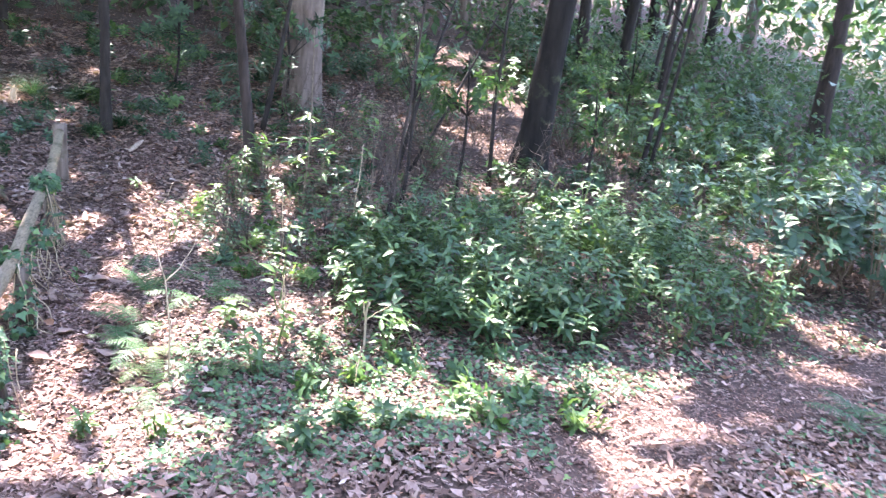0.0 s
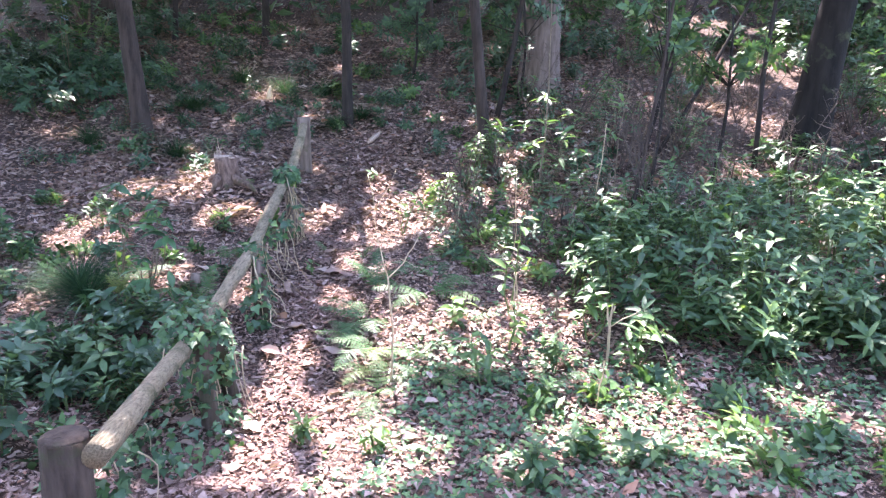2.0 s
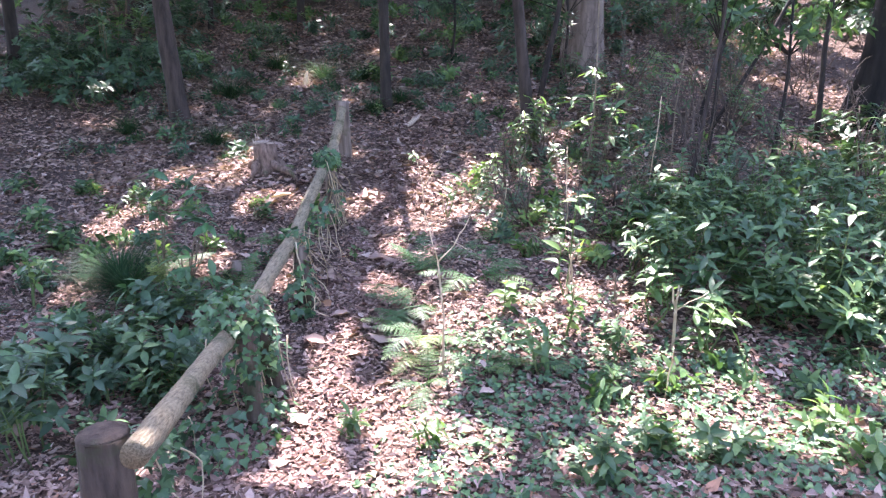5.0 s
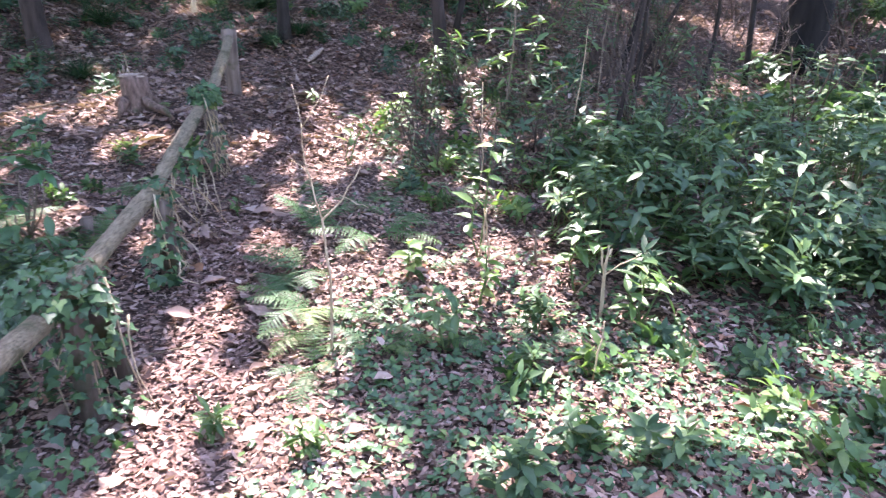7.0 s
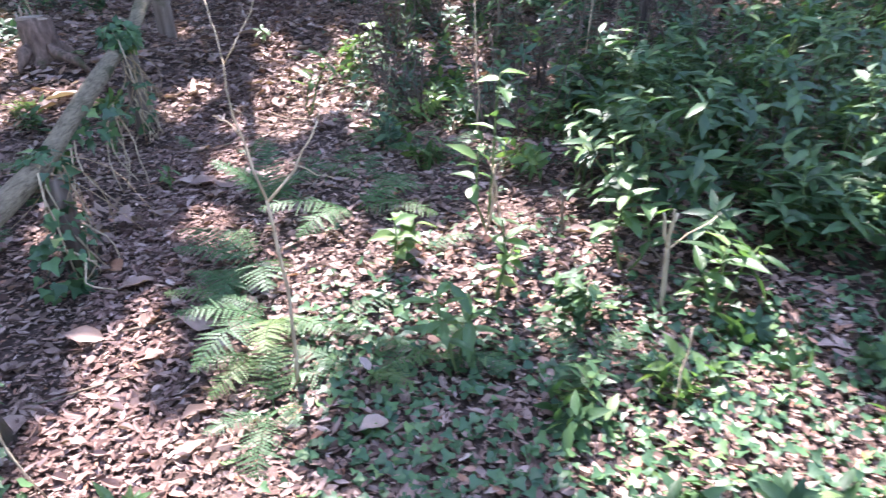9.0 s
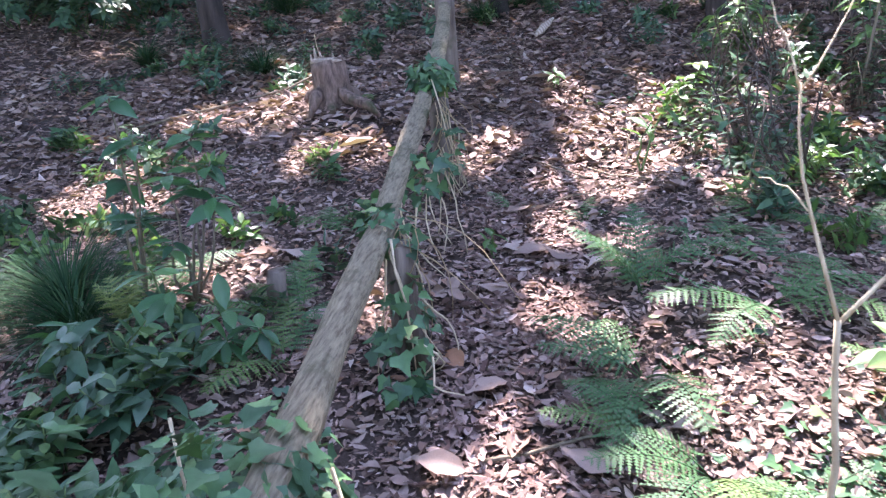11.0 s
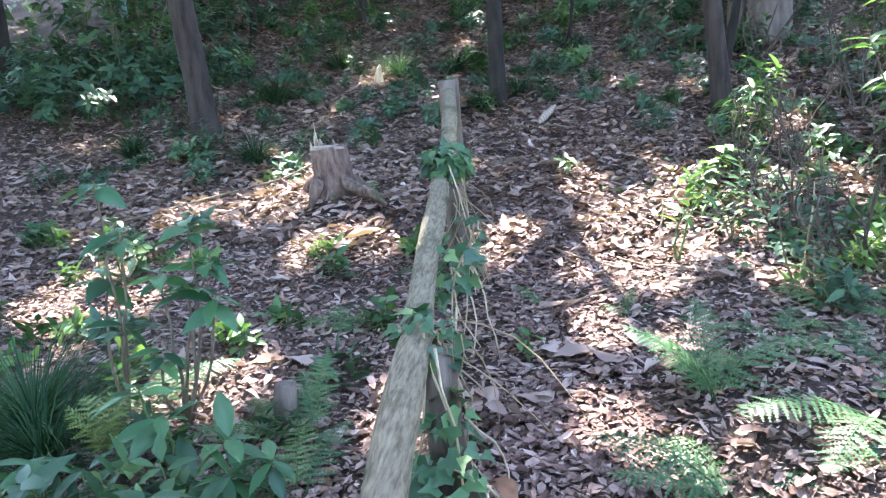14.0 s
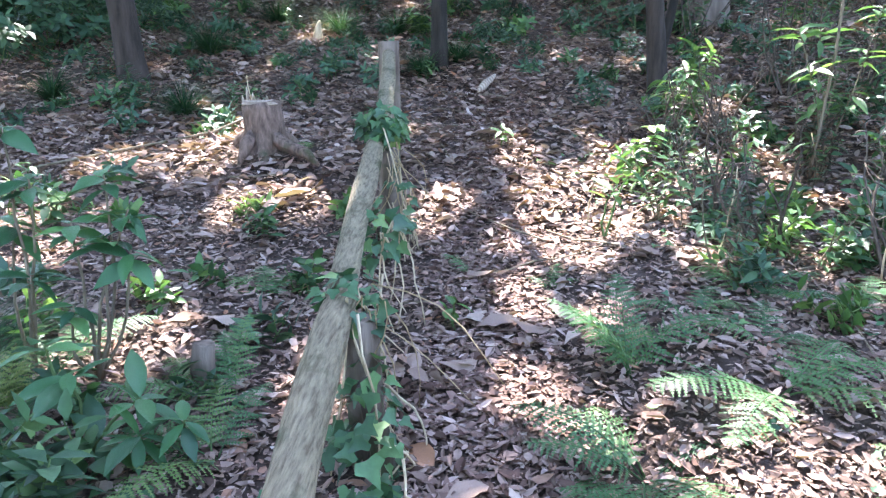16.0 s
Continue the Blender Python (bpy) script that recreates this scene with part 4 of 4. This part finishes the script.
for i, (x, y) in enumerate(fill(8, -1.5, -0.55, 0.9, 1.7, 0.28, lambda x, y: True)):
    shrub(x, y, r_s.uniform(0.2, 0.42), 0.2, "low dark leafy growth against the log fence", 760 + i, 5, 0.11, 0.45, 7, GREEN_DARK if i % 2 else GREEN_IVY, group="low seedlings", name="seedling")

for i, (x, y) in enumerate([(-1.28, 1.65), (-1.16, 1.90), (-1.03, 1.27)]):
    shrub(x, y, 0.30 + 0.05 * (i % 3), 0.22, "low evergreen growth with broad leaves behind the fence", 870 + i, 6, 0.14, 0.42, 7, GREEN_DARK if i % 2 else GREEN_SHRUB, group="low seedlings", name="seedling")
for i, (x, y) in enumerate(fill(26, -3.4, -0.6, 2.2, 5.0, 0.3, lambda x, y: (x + 1.4) ** 2 + (y - 5.2) ** 2 > 0.5)):
    shrub(x, y, r_s.uniform(0.08, 0.24), 0.12, "little green seedling among dry leaves", 890 + i, 3, 0.1, 0.42, 5, (GREEN_SHRUB, GREEN_DARK, GREEN_LIGHT)[i % 3], group="low seedlings", name="seedling")
for i, (x, y) in enumerate(fill(30, 8, 20, 4, 15, 0.9, lambda x, y: True)):
    shrub(x, y, r_s.uniform(0.4, 1.0), 0.6, "green undergrowth bush beyond the path", 1000 + i, 8, 0.18, 0.42, 8, GREEN_SHRUB if i % 2 else GREEN_LIGHT, group="hillside shrubs", name="hillside_bush", stem_mat=TWIG)
for i, (x, y) in enumerate(fill(46, -4.6, 3.0, 5.9, 9.6, 0.36, lambda x, y: (x < -0.9 or y > 7.6 or x > 0.9) and (x + 1.4) ** 2 + (y - 5.2) ** 2 > 0.7)):
    shrub(x, y, r_s.uniform(0.1, 0.3), 0.17, "low dark seedling on the shaded slope", 1040 + i, 4, 0.1, 0.38, 6, GREEN_DARK if i % 3 else GREEN_SHRUB, group="low seedlings", name="seedling")
for i, (x, y) in enumerate(fill(7, 2.45, 3.2, 2.5, 4.0, 0.3, lambda x, y: True)):
    shrub(x, y, r_s.uniform(0.35, 0.75), 0.24, "evergreen shrub with long dark-green leaves", 790 + i, 5, 0.14, 0.32, 7, GREEN_SHRUB)
for i, (x, y) in enumerate(fill(16, 1.15, 2.4, 3.3, 5.8, 0.36, lambda x, y: True)):
    shrub(x, y, r_s.uniform(0.25, 0.55), 0.2, "spindly leafy seedling on the sunlit slope", 810 + i, 4, 0.11, 0.36, 5, GREEN_SHRUB if i % 2 else GREEN_DARK, stem_mat=TWIG, group="low seedlings", name="seedling")

# thin understorey stems
for i, (x, y, dx, dy, h, rad, mat) in enumerate([(3.2, 4.4, 0.4, 0.4, 3.4, 0.024, BARK_BROWN), (8.3, 7.1, 0.9, 0.3, 4.5, 0.05, BARK_DARK), (8.5, 7.2, 0.6, 0.0, 4.5, 0.04, BARK_DARK), (3.9, 6.9, 0.9, 0.5, 3.0, 0.035, BARK_DARK),
                                                 (4.1, 7.0, 1.3, 0.2, 2.6, 0.03, BARK_DARK), (5.3, 6.5, 0.1, 0.2, 3.2, 0.04, BARK_DARK), (2.3, 5.3, 0.05, 0.1, 2.4, 0.012, TWIG), (2.95, 3.9, 0.1, 0.3, 1.8, 0.006, TWIG),
                                                 (1.9, 8.3, 0.5, 0.3, 3.2, 0.05, BARK_DARK), (11.8, 12.3, 0.3, 0.0, 5.0, 0.1, BARK_DARK), (10.9, 11.5, 0.7, 0.3, 5.0, 0.06, BARK_DARK)]):
    t = thing("understorey_sapling", on_ground(x, y, -0.05), "thin leaning bare stem of an understorey sapling", "sapling", "understorey stems")
    pts = stem_points((0, 0, 0), (dx, dy, h), (0.05 * (-1) ** i, 0.0, 0), 9)
    part("stem", mesh_of("stem", *twig_shape(pts, rad, rad * 0.5, 7, i), mat), t)
    for j in range(4):
        f = 0.5 + 0.12 * j
        s = np.array([np.interp(f, np.linspace(0, 1, 9), pts[:, c]) for c in range(3)])
        e = s + np.array([0.5 * np.cos(j * 2.1 + i), 0.4 * np.sin(j * 2.1 + i), 0.35]) * (h / 5 if rad > 0.02 else 0.12)
        part("twig", mesh_of("twig", *twig_shape(stem_points(s, e, (0, 0, 0.03), 5), rad * 0.4, rad * 0.15, 5, j), mat), t)

# leafless twiggy shrubs among the trunks


def bare_shrub(x, y, h, seed):
    r = np.random.default_rng(seed)
    t = thing("bare_shrub", on_ground(x, y, -0.03), "leafless twiggy grey-brown shrub in the shade", "shrub", "bare shrubs")
    for i in range(6):
        an, lean = r.uniform(0, 6.28), r.uniform(0.15, 0.6)
        tip = np.array([math.cos(an) * lean * h, math.sin(an) * lean * h, h * r.uniform(0.6, 1.0)])
        pts = stem_points((r.normal(0, 0.04), r.normal(0, 0.04), 0), tip, r.normal(0, 0.06, 3), 8, r)
        shapes = [twig_shape(pts, 0.011, 0.003, 5, i)]
        for j in range(9):
            f = r.uniform(0.3, 1.0)
            a = np.array([np.interp(f, np.linspace(0, 1, 8), pts[:, c]) for c in range(3)])
            e = a + unit(r.normal(0, 1, 3) + np.array([0, 0, 0.7])) * r.uniform(0.15, 0.4) * h * 0.6
            shapes.append(twig_shape(stem_points(a, e, r.normal(0, 0.02, 3), 4, r), 0.004, 0.0015, 4, j))
        part("branch", mesh_of("branch", *join(*shapes), BARK_TWIGGY), t)


for i, (x, y) in enumerate(fill(22, 2.4, 7.5, 4.3, 9.0, 0.55, lambda x, y: (x - 6.25) ** 2 + (y - 7.45) ** 2 > 0.8)):
    bare_shrub(x, y, 0.9 + 0.12 * (i % 7), 950 + i)
for i, (x, y) in enumerate(fill(8, 1.4, 2.6, 3.4, 6.2, 0.5, lambda x, y: True)):
    bare_shrub(x, y, 0.55 + 0.08 * (i % 4), 980 + i)

# low branches of bright foliage in the upper right, and hanging foliage on the slope
for i, (x, y, z, n, a, b, c, mat) in enumerate([(3.7, 5.6, 3.0, 260, 0.9, 0.7, 0.5, GREEN_SHRUB), (4.6, 6.0, 2.7, 300, 1.0, 0.7, 0.6, GREEN_SHRUB), (2.3, 9.3, 3.0, 420, 1.3, 0.8, 0.9, GREEN_DARK), (0.4, 10.6, 3.2, 420, 1.2, 0.8, 0.9, GREEN_DARK),
                                                (6.9, 6.4, 2.3, 260, 0.6, 0.5, 0.7, GREEN_SHRUB), (8.6, 8.4, 3.4, 500, 1.5, 1.0, 1.0, GREEN_SHRUB)]):
    r = np.random.default_rng(700 + i)
    t = thing("understorey_tree", on_ground(x, y, -0.05), "slight understorey tree with sprays of drooping leaves", "tree", "understorey trees")
    zb = float(ground(x, y)) - 0.05
    top = np.array([0.0, 0.0, z - zb + c * 0.5])
    pts = stem_points((0, 0, 0), top, (0.08, 0.05, 0), 7, r)
    part("trunk", mesh_of("trunk", *twig_shape(pts, 0.03, 0.012, 7, i), BARK_DARK), t)
    ends = sphere_dirs(9, r) * np.array([a, b, c * 0.7]) + np.array([0, 0, z - zb])
    acc = [[], [], [], [], []]
    for e in ends:
        s = np.array([np.interp(0.6, np.linspace(0, 1, 7), pts[:, k]) for k in range(3)])
        bp = stem_points(s, e, (0, 0, 0.08), 5, r)
        part("branch", mesh_of("branch", *twig_shape(bp, 0.011, 0.004, 5), BARK_DARK), t)
        for k in range(n // 60):
            f = r.uniform(0.4, 1.0)
            at = np.array([np.interp(f, np.linspace(0, 1, 5), bp[:, q]) for q in range(3)]) + r.normal(0, 0.09, 3)
            for lst, val in zip(acc, whorl(at, e - s + np.array([0, 0, -0.3]), 7, 0.15, 0.36, r, 0.5)):
                lst.append(val)
    v, f = leaves(*[np.concatenate(q) for q in acc[:3]], np.concatenate(acc[3]), np.concatenate(acc[4]), 0.25, 0.1)
    part("crown", mesh_of("crown", v, f, mat), t)

# ---- ivy and ground cover ----


IVY_UV = np.array([(0, 0.3), (0, 0), (-0.36, -0.06), (-0.52, 0.28), (-0.24, 0.46), (0, 1.0), (0.24, 0.46), (0.52, 0.28), (0.36, -0.06)])
IVY_TRI = np.array([(0, k, k % 8 + 1) for k in range(1, 9)])[:, ::-1]


def ivy_leaves(at, way, up, size):
    """Lobed ivy leaves, slightly cupped."""
    at, way = np.asarray(at, float), unit(np.asarray(way, float))
    x = unit(np.cross(way, up))
    z = np.cross(x, way)
    s = np.asarray(size, float)[:, None]
    u, v = IVY_UV[:, 0][None] * s, IVY_UV[:, 1][None] * s
    hgt = (np.abs(IVY_UV[:, 0]) * 0.22 - IVY_UV[:, 1] ** 2 * 0.18)[None] * s
    pt = at[:, None] + u[..., None] * x[:, None] + v[..., None] * way[:, None] + hgt[..., None] * z[:, None]
    tri = IVY_TRI[None] + (np.arange(len(at)) * 9)[:, None, None]
    return pt.reshape(-1, 3), tri.reshape(-1, 3)


def ivy_patch(xy, size, lift, mat, r=rng):
    n = len(xy)
    p = np.column_stack([xy, ground(xy[:, 0], xy[:, 1]) + r.uniform(0.3, 1.0, n) * lift])
    an = r.uniform(0, 2 * np.pi, n)
    way = np.column_stack([np.cos(an), np.sin(an), r.normal(0, 0.25, n)])
    up = np.column_stack([r.normal(0, 0.35, n), r.normal(-0.25, 0.35, n), np.ones(n)])
    ln = r.uniform(0.6, 1.15, n) * size
    return ivy_leaves(p, way, up, ln)


def clumped(n, x0, x1, y0, y1, keep, clump=0.14, per=9, r=rng):
    c = scatter(n // per + 1, x0, x1, y0, y1, r)
    xy = np.repeat(c, per, axis=0) + r.normal(0, clump, (len(c) * per, 2))
    return xy[[bool(keep(a, b)) for a, b in xy]]


cover = np.vstack([clumped(3600, 1.0, 4.6, -0.2, 1.75, lambda x, y: x > 0.95 and (x < 3.5 or y > 0.2 + (x - 3.5) * 0.35)),
                   clumped(700, 0.6, 2.6, -0.2, 2.6, lambda x, y: x > 0.62), clumped(420, -2.2, -0.4, 0.2, 2.2, lambda x, y: x < -0.35),
                   clumped(2600, 3.4, 9.0, 0.3, 3.0, lambda x, y: y > 0.5 + 0.25 * (x - 4)), clumped(300, 0.7, 2.2, 3.0, 6.0, lambda x, y: True), clumped(1000, 4.4, 8.0, -1.4, 0.6, lambda x, y: y < -0.82 + 0.4 * (x - 3.6))])
tagged(part("ground_cover", mesh_of("ground_cover", *ivy_patch(cover, 0.05, 0.06, GREEN_IVY), GREEN_IVY)), "low green ivy-like leaves creeping over the floor", "ground cover", kind="stuff")


def ivy_clump(center, size, n, label, seed, L=0.075, vines=5):
    r = np.random.default_rng(seed)
    c = np.array(center, float)
    zg = float(ground(c[0], c[1]))
    t = thing("ivy", (c[0], c[1], zg), label, "ivy", "ivy on the fence")
    d = sphere_dirs(n, r)
    p = d * np.array(size) * r.uniform(0.6, 1.0, n)[:, None] + np.array([0, 0, c[2] - zg])
    p[:, 2] = np.maximum(p[:, 2], 0.02)
    way = unit(d * np.array([1, 1, 0.3]) + r.normal(0, 0.4, (n, 3)) + np.array([0, 0, -0.5]))
    ln = r.uniform(0.6, 1.2, n) * L
    v, f = ivy_leaves(p, way, d + np.array([0, -0.3, 0.7]) + r.normal(0, 0.3, (n, 3)), ln)
    part("foliage", mesh_of("foliage", v, f, GREEN_IVY), t)
    for i in range(vines):
        s = np.array([r.normal(0, size[0] * 0.6), r.normal(0, size[1] * 0.6), c[2] - zg + r.uniform(-0.3, 0.6) * size[2]])
        e = np.array([s[0] + r.normal(0.05, 0.06), s[1] + r.normal(0, 0.06), 0.01])
        part("vine", mesh_of("vine", *twig_shape(stem_points(s, e, (r.normal(0, 0.05), r.normal(0, 0.05), 0)), 0.005, 0.003, 5, i), TWIG_PALE), t)
    return t


ivy_clump((-0.17, 1.02, 0.54), (0.20, 0.26, 0.30), 300, "green ivy draped over the fence post", 80, 0.056, 6)
ivy_clump((-0.24, 0.98, 0.76), (0.24, 0.28, 0.13), 210, "thick green ivy growing over the log rail", 88, 0.058, 4)
ivy_clump((-0.2, 0.75, 0.14), (0.36, 0.5, 0.16), 250, "green ivy spreading at the post's foot", 81, 0.062, 2)
ivy_clump((-0.27, 2.48, 0.79), (0.12, 0.14, 0.1), 50, "sparse ivy clinging to the fence joint", 82, 0.065, 6)
ivy_clump((-0.2, 2.3, 0.4), (0.10, 0.3, 0.28), 110, "ivy trailing down beside the log rail", 83, 0.075, 5)
ivy_clump((-0.44, 4.27, 1.16), (0.13, 0.11, 0.1), 170, "ivy tuft growing on the fence joint", 84, 0.07, 5)
ivy_clump((-0.35, 4.15, 0.72), (0.10, 0.16, 0.22), 40, "ivy and dry stems hanging from the post", 85, 0.06, 9)
ivy_clump((-0.3, 3.3, 0.8), (0.13, 0.25, 0.12), 55, "ivy trailing over the log rail", 86, 0.07, 6)
ivy_clump((-0.3, -0.2, 0.45), (0.2, 0.22, 0.22), 130, "ivy round the thick end post", 87, 0.07, 3)

STRAW_MESH = [mesh_of("straw", *tube(np.column_stack([0.06 * np.sin(np.linspace(0, q, 6)), np.linspace(0, 1, 6), 0.03 * np.sin(np.linspace(0, 5, 6))]), np.linspace(0.003, 0.0015, 6), 4), STRAW) for q in (2.0, 3.5)]
# straw and hanging dry stems by the fence
for i, (x, y, z) in enumerate([(-0.36, 4.15, 1.02), (-0.22, 2.5, 0.78)]):
    r = np.random.default_rng(900 + i)
    t = thing("dry_straw", on_ground(x, y), "bundle of dry straw stems hanging off the fence", "straw", "straw bundles")
    zb = float(ground(x, y))
    for j in range(11):
        m = Matrix.Translation((r.normal(0, 0.03), r.normal(0, 0.07), z - zb + r.normal(0, 0.03))) @ Euler((radians(-90) + r.normal(0, 0.15), r.normal(0, 0.4), r.normal(-0.2, 0.5))).to_matrix().to_4x4()
        part("straw", STRAW_MESH[j % 2], t, "", m @ Matrix.Diagonal((1, r.uniform(0.3, 0.6), 1, 1)))

# large fallen leaves, the curled heap and fallen twigs
BIG = [fine_leaf("dead_leaf", w_, d_, f_, LITTER_BIG, 0.4, 0.03) for w_, d_, f_ in ((0.55, -0.1, 0.25), (0.42, 0.15, 0.4), (0.62, -0.15, -0.2))]
r_l = np.random.default_rng(77)
spots = [(-1.14, 4.5, 0.26), (-1.02, 4.45, 0.22), (-0.05, 4.82, 0.28), (0.2, 0.86, 0.17), (0.57, 3.25, 0.15), (0.04, 7.33, 0.26), (0.08, 1.86, 0.18), (0.22, 1.95, 0.2), (0.62, 3.4, 0.2)]
spots += [tuple(q) for q in np.column_stack([r_l.uniform(-0.2, 0.75, 46), r_l.uniform(0.5, 6.5, 46), r_l.uniform(0.12, 0.2, 46)])]
spots += [tuple(q) for q in np.column_stack([r_l.uniform(-2.6, 3.0, 70), r_l.uniform(0.4, 7.5, 70), r_l.uniform(0.11, 0.18, 70)])]
for i, (x, y, s) in enumerate(spots):
    ob = part("dead_leaf", BIG[i % 3], None, "", Matrix.Translation(on_ground(x, y, 0.035)) @ Euler((r_l.normal(0, 0.1), r_l.normal(0, 0.12), r_l.uniform(0, 6.28))).to_matrix().to_4x4() @ Matrix.Diagonal((s, s, s, 1)))
    tagged(ob, "large curled brown fallen leaf on the litter", "leaf", "large fallen leaves")
heap = thing("leaf_heap", on_ground(-0.24, 2.84), "hanging bunch of curled pale dead leaves beside the rail", "dead leaves")
for i in range(16):
    m = Matrix.Translation((r_l.normal(0, 0.09), r_l.normal(0, 0.08), r_l.uniform(0.03, 0.24))) @ Euler((r_l.normal(-0.6, 0.5), r_l.normal(0, 0.6), r_l.uniform(0, 6.28))).to_matrix().to_4x4() @ Matrix.Diagonal((0.1, 0.1, 0.1, 1))
    part("dead_leaf", BIG[i % 3], heap, "", m)
for i in range(34):
    x, y, an, ln = r_l.uniform(-2.8, 3.2), r_l.uniform(0.4, 8.5), r_l.uniform(0, 3.14), r_l.uniform(0.25, 0.9)
    k = np.linspace(-0.5, 0.5, 6)
    px, py = x + np.cos(an) * k * ln, y + np.sin(an) * k * ln
    pts = np.column_stack([px, py, ground(px, py) + 0.03 + r_l.normal(0, 0.006, 6)])
    rad = r_l.uniform(0.004, 0.009)
    t = part("fallen_twig", mesh_of("fallen_twig", *twig_shape(pts - pts[2], rad, rad * 0.5, 5, i), TWIG), None, "", Matrix.Translation(pts[2]))
    tagged(t, "dry fallen twig lying on dead leaves", "twig", "fallen twigs")
pts = np.array([(-3.1, 5.0, 0), (-2.5, 5.35, 0), (-1.9, 5.6, 0), (-1.62, 5.75, 0)])
pts[:, 2] = ground(pts[:, 0], pts[:, 1]) + np.array([0.04, 0.06, 0.1, 0.2])
tagged(part("fallen_branch", mesh_of("fallen_branch", *twig_shape(pts - pts[0], 0.012, 0.008, 6), TWIG), None, "", Matrix.Translation(pts[0])), "thin fallen branch leaning against the stump", "branch")

wx = np.linspace(0, 1, 7)
wp = np.column_stack([0.03 + 0.16 * wx, 7.15 + 0.30 * wx, 0 * wx])
wp[:, 2] = ground(wp[:, 0], wp[:, 1]) + 0.05 + 0.05 * wx
tagged(part("broken_wood", mesh_of("broken_wood", *tube(wp - wp[0], [0.012, 0.026, 0.034, 0.033, 0.03, 0.024, 0.01], 8, 0.2, 8), CUT_WOOD), None, "", Matrix.Translation(wp[0])), "pale broken piece of wood on the slope", "wood")

# snag, small cut root, end post and blue post
END_X, END_Y, END_H = -0.24, -0.5, 0.72
sn = thing("broken_snag", on_ground(-1.9, 9.05, -0.03), "short splintered pale wood snag", "snag")
part("snag_body", mesh_of("snag_body", *tube([(0, 0, 0), (0.01, 0, 0.12), (0.02, 0, 0.22), (0.04, 0, 0.28)], [0.07, 0.055, 0.035, 0.01], 9, 0.15, 4), TWIG_PALE), sn)
sn = thing("small_stub", on_ground(-0.88, 2.72, -0.03), "small reddish rotting wood stub", "stump")
part("stub_body", mesh_of("stub_body", *tube([(0, 0, 0), (0.0, 0, 0.12), (0.01, 0, 0.2)], [0.05, 0.045, 0.04], 9, 0.1, 5), POST_WOOD), sn)
sn = thing("end_log", on_ground(END_X, END_Y, -0.05), "thick mossy sawn log standing as end post", "post")
part("log_body", mesh_of("log_body", *tube([(0, 0, 0), (0, 0, 0.3), (0.01, 0, END_H)], [0.115, 0.105, 0.1], 14, 0.07, 6), OLD_WOOD), sn)
part("sawn_top", mesh_of("sawn_top", *tube([(0.01, 0, END_H - 0.005), (0.01, 0, END_H + 0.008)], [0.097, 0.085], 14, 0.07, 6), OLD_WOOD), sn)
bp = thing("marker_post", on_ground(-7.4, 13.0, -0.05), "pale blue painted marker post on the slope", "post")
part("pole", mesh_of("pole", *tube([(0, 0, 0), (0.0, 0, 1.5), (-0.04, 0, 3.4)], [0.07, 0.07, 0.07], 12, 0, 6), PAINT_BLUE), bp)

# far woods on the hillside
r_f = np.random.default_rng(55)
n = 26000
fx, fy = r_f.uniform(-30, 45, n), 15 + 30 * r_f.random(n) ** 1.4
fz = ground(fx, fy) + 6.5 * r_f.random(n) ** 1.6
p = np.column_stack([fx, fy, fz])
p = np.vstack([p, np.column_stack([r_f.uniform(13, 32, 7000), r_f.uniform(-6, 15, 7000), np.zeros(7000)])])
p[n:, 2] = ground(p[n:, 0], p[n:, 1]) + 5.0 * r_f.random(7000) ** 1.5
m = 22000
low = np.column_stack([r_f.uniform(8, 27, m), r_f.uniform(5, 20, m), np.zeros(m)])
low[:, 2] = ground(low[:, 0], low[:, 1]) + 1.5 * r_f.random(m) ** 2.2 * (0.3 + 0.7 * np.abs(np.sin(low[:, 0] * 1.3 + 1.7 * np.sin(low[:, 1]))))
p = np.vstack([p, low])
p = p[~in_gap(p)]
ln = r_f.uniform(0.25, 0.5, len(p)) * np.where((p[:, 1] < 20) & (p[:, 0] > 7.9) & (p[:, 2] < ground(p[:, 0], p[:, 1]) + 1.5), 0.45, 1.0)
v, f = leaves(p, sphere_dirs(len(p), r_f) + np.array([0, 0, -0.4]), sphere_dirs(len(p), r_f) + np.array([0, -0.4, 0.8]), ln, ln * 0.5, 0.2, 0.1, (0.4, 1, 0.7, 0.7), True)
tagged(part("far_woods", mesh_of("far_woods", v, f, GREEN_CROWN, False)), "dense distant foliage of the wooded hillside", "woods", kind="stuff")
# unseen ring of loose leaves behind the camera, added to block sky light
r_b = np.random.default_rng(56)
n = 9000
an, d = r_b.uniform(math.pi * 0.93, math.pi * 2.07, n), r_b.uniform(7.5, 20, n)
p = np.column_stack([1.0 + d * np.cos(an) * 1.3, -2.0 + d * np.sin(an), np.zeros(n)])
p[:, 2] = ground(p[:, 0], p[:, 1]) + 7.0 * r_b.random(n) ** 1.4
ln = r_b.uniform(0.3, 0.6, n)
v, f = leaves(p, sphere_dirs(n, r_b) + np.array([0, 0, -0.4]), sphere_dirs(n, r_b) + np.array([0, 0, 0.8]), ln, ln * 0.5, 0.2, 0.1, (0.4, 1, 0.7, 0.7), True)
tagged(part("bank_leaf_screen", mesh_of("bank_leaf_screen", v, f, GREEN_CROWN, False)), "unseen leaf screen behind the path, blocking sky light", "woods", kind="stuff")
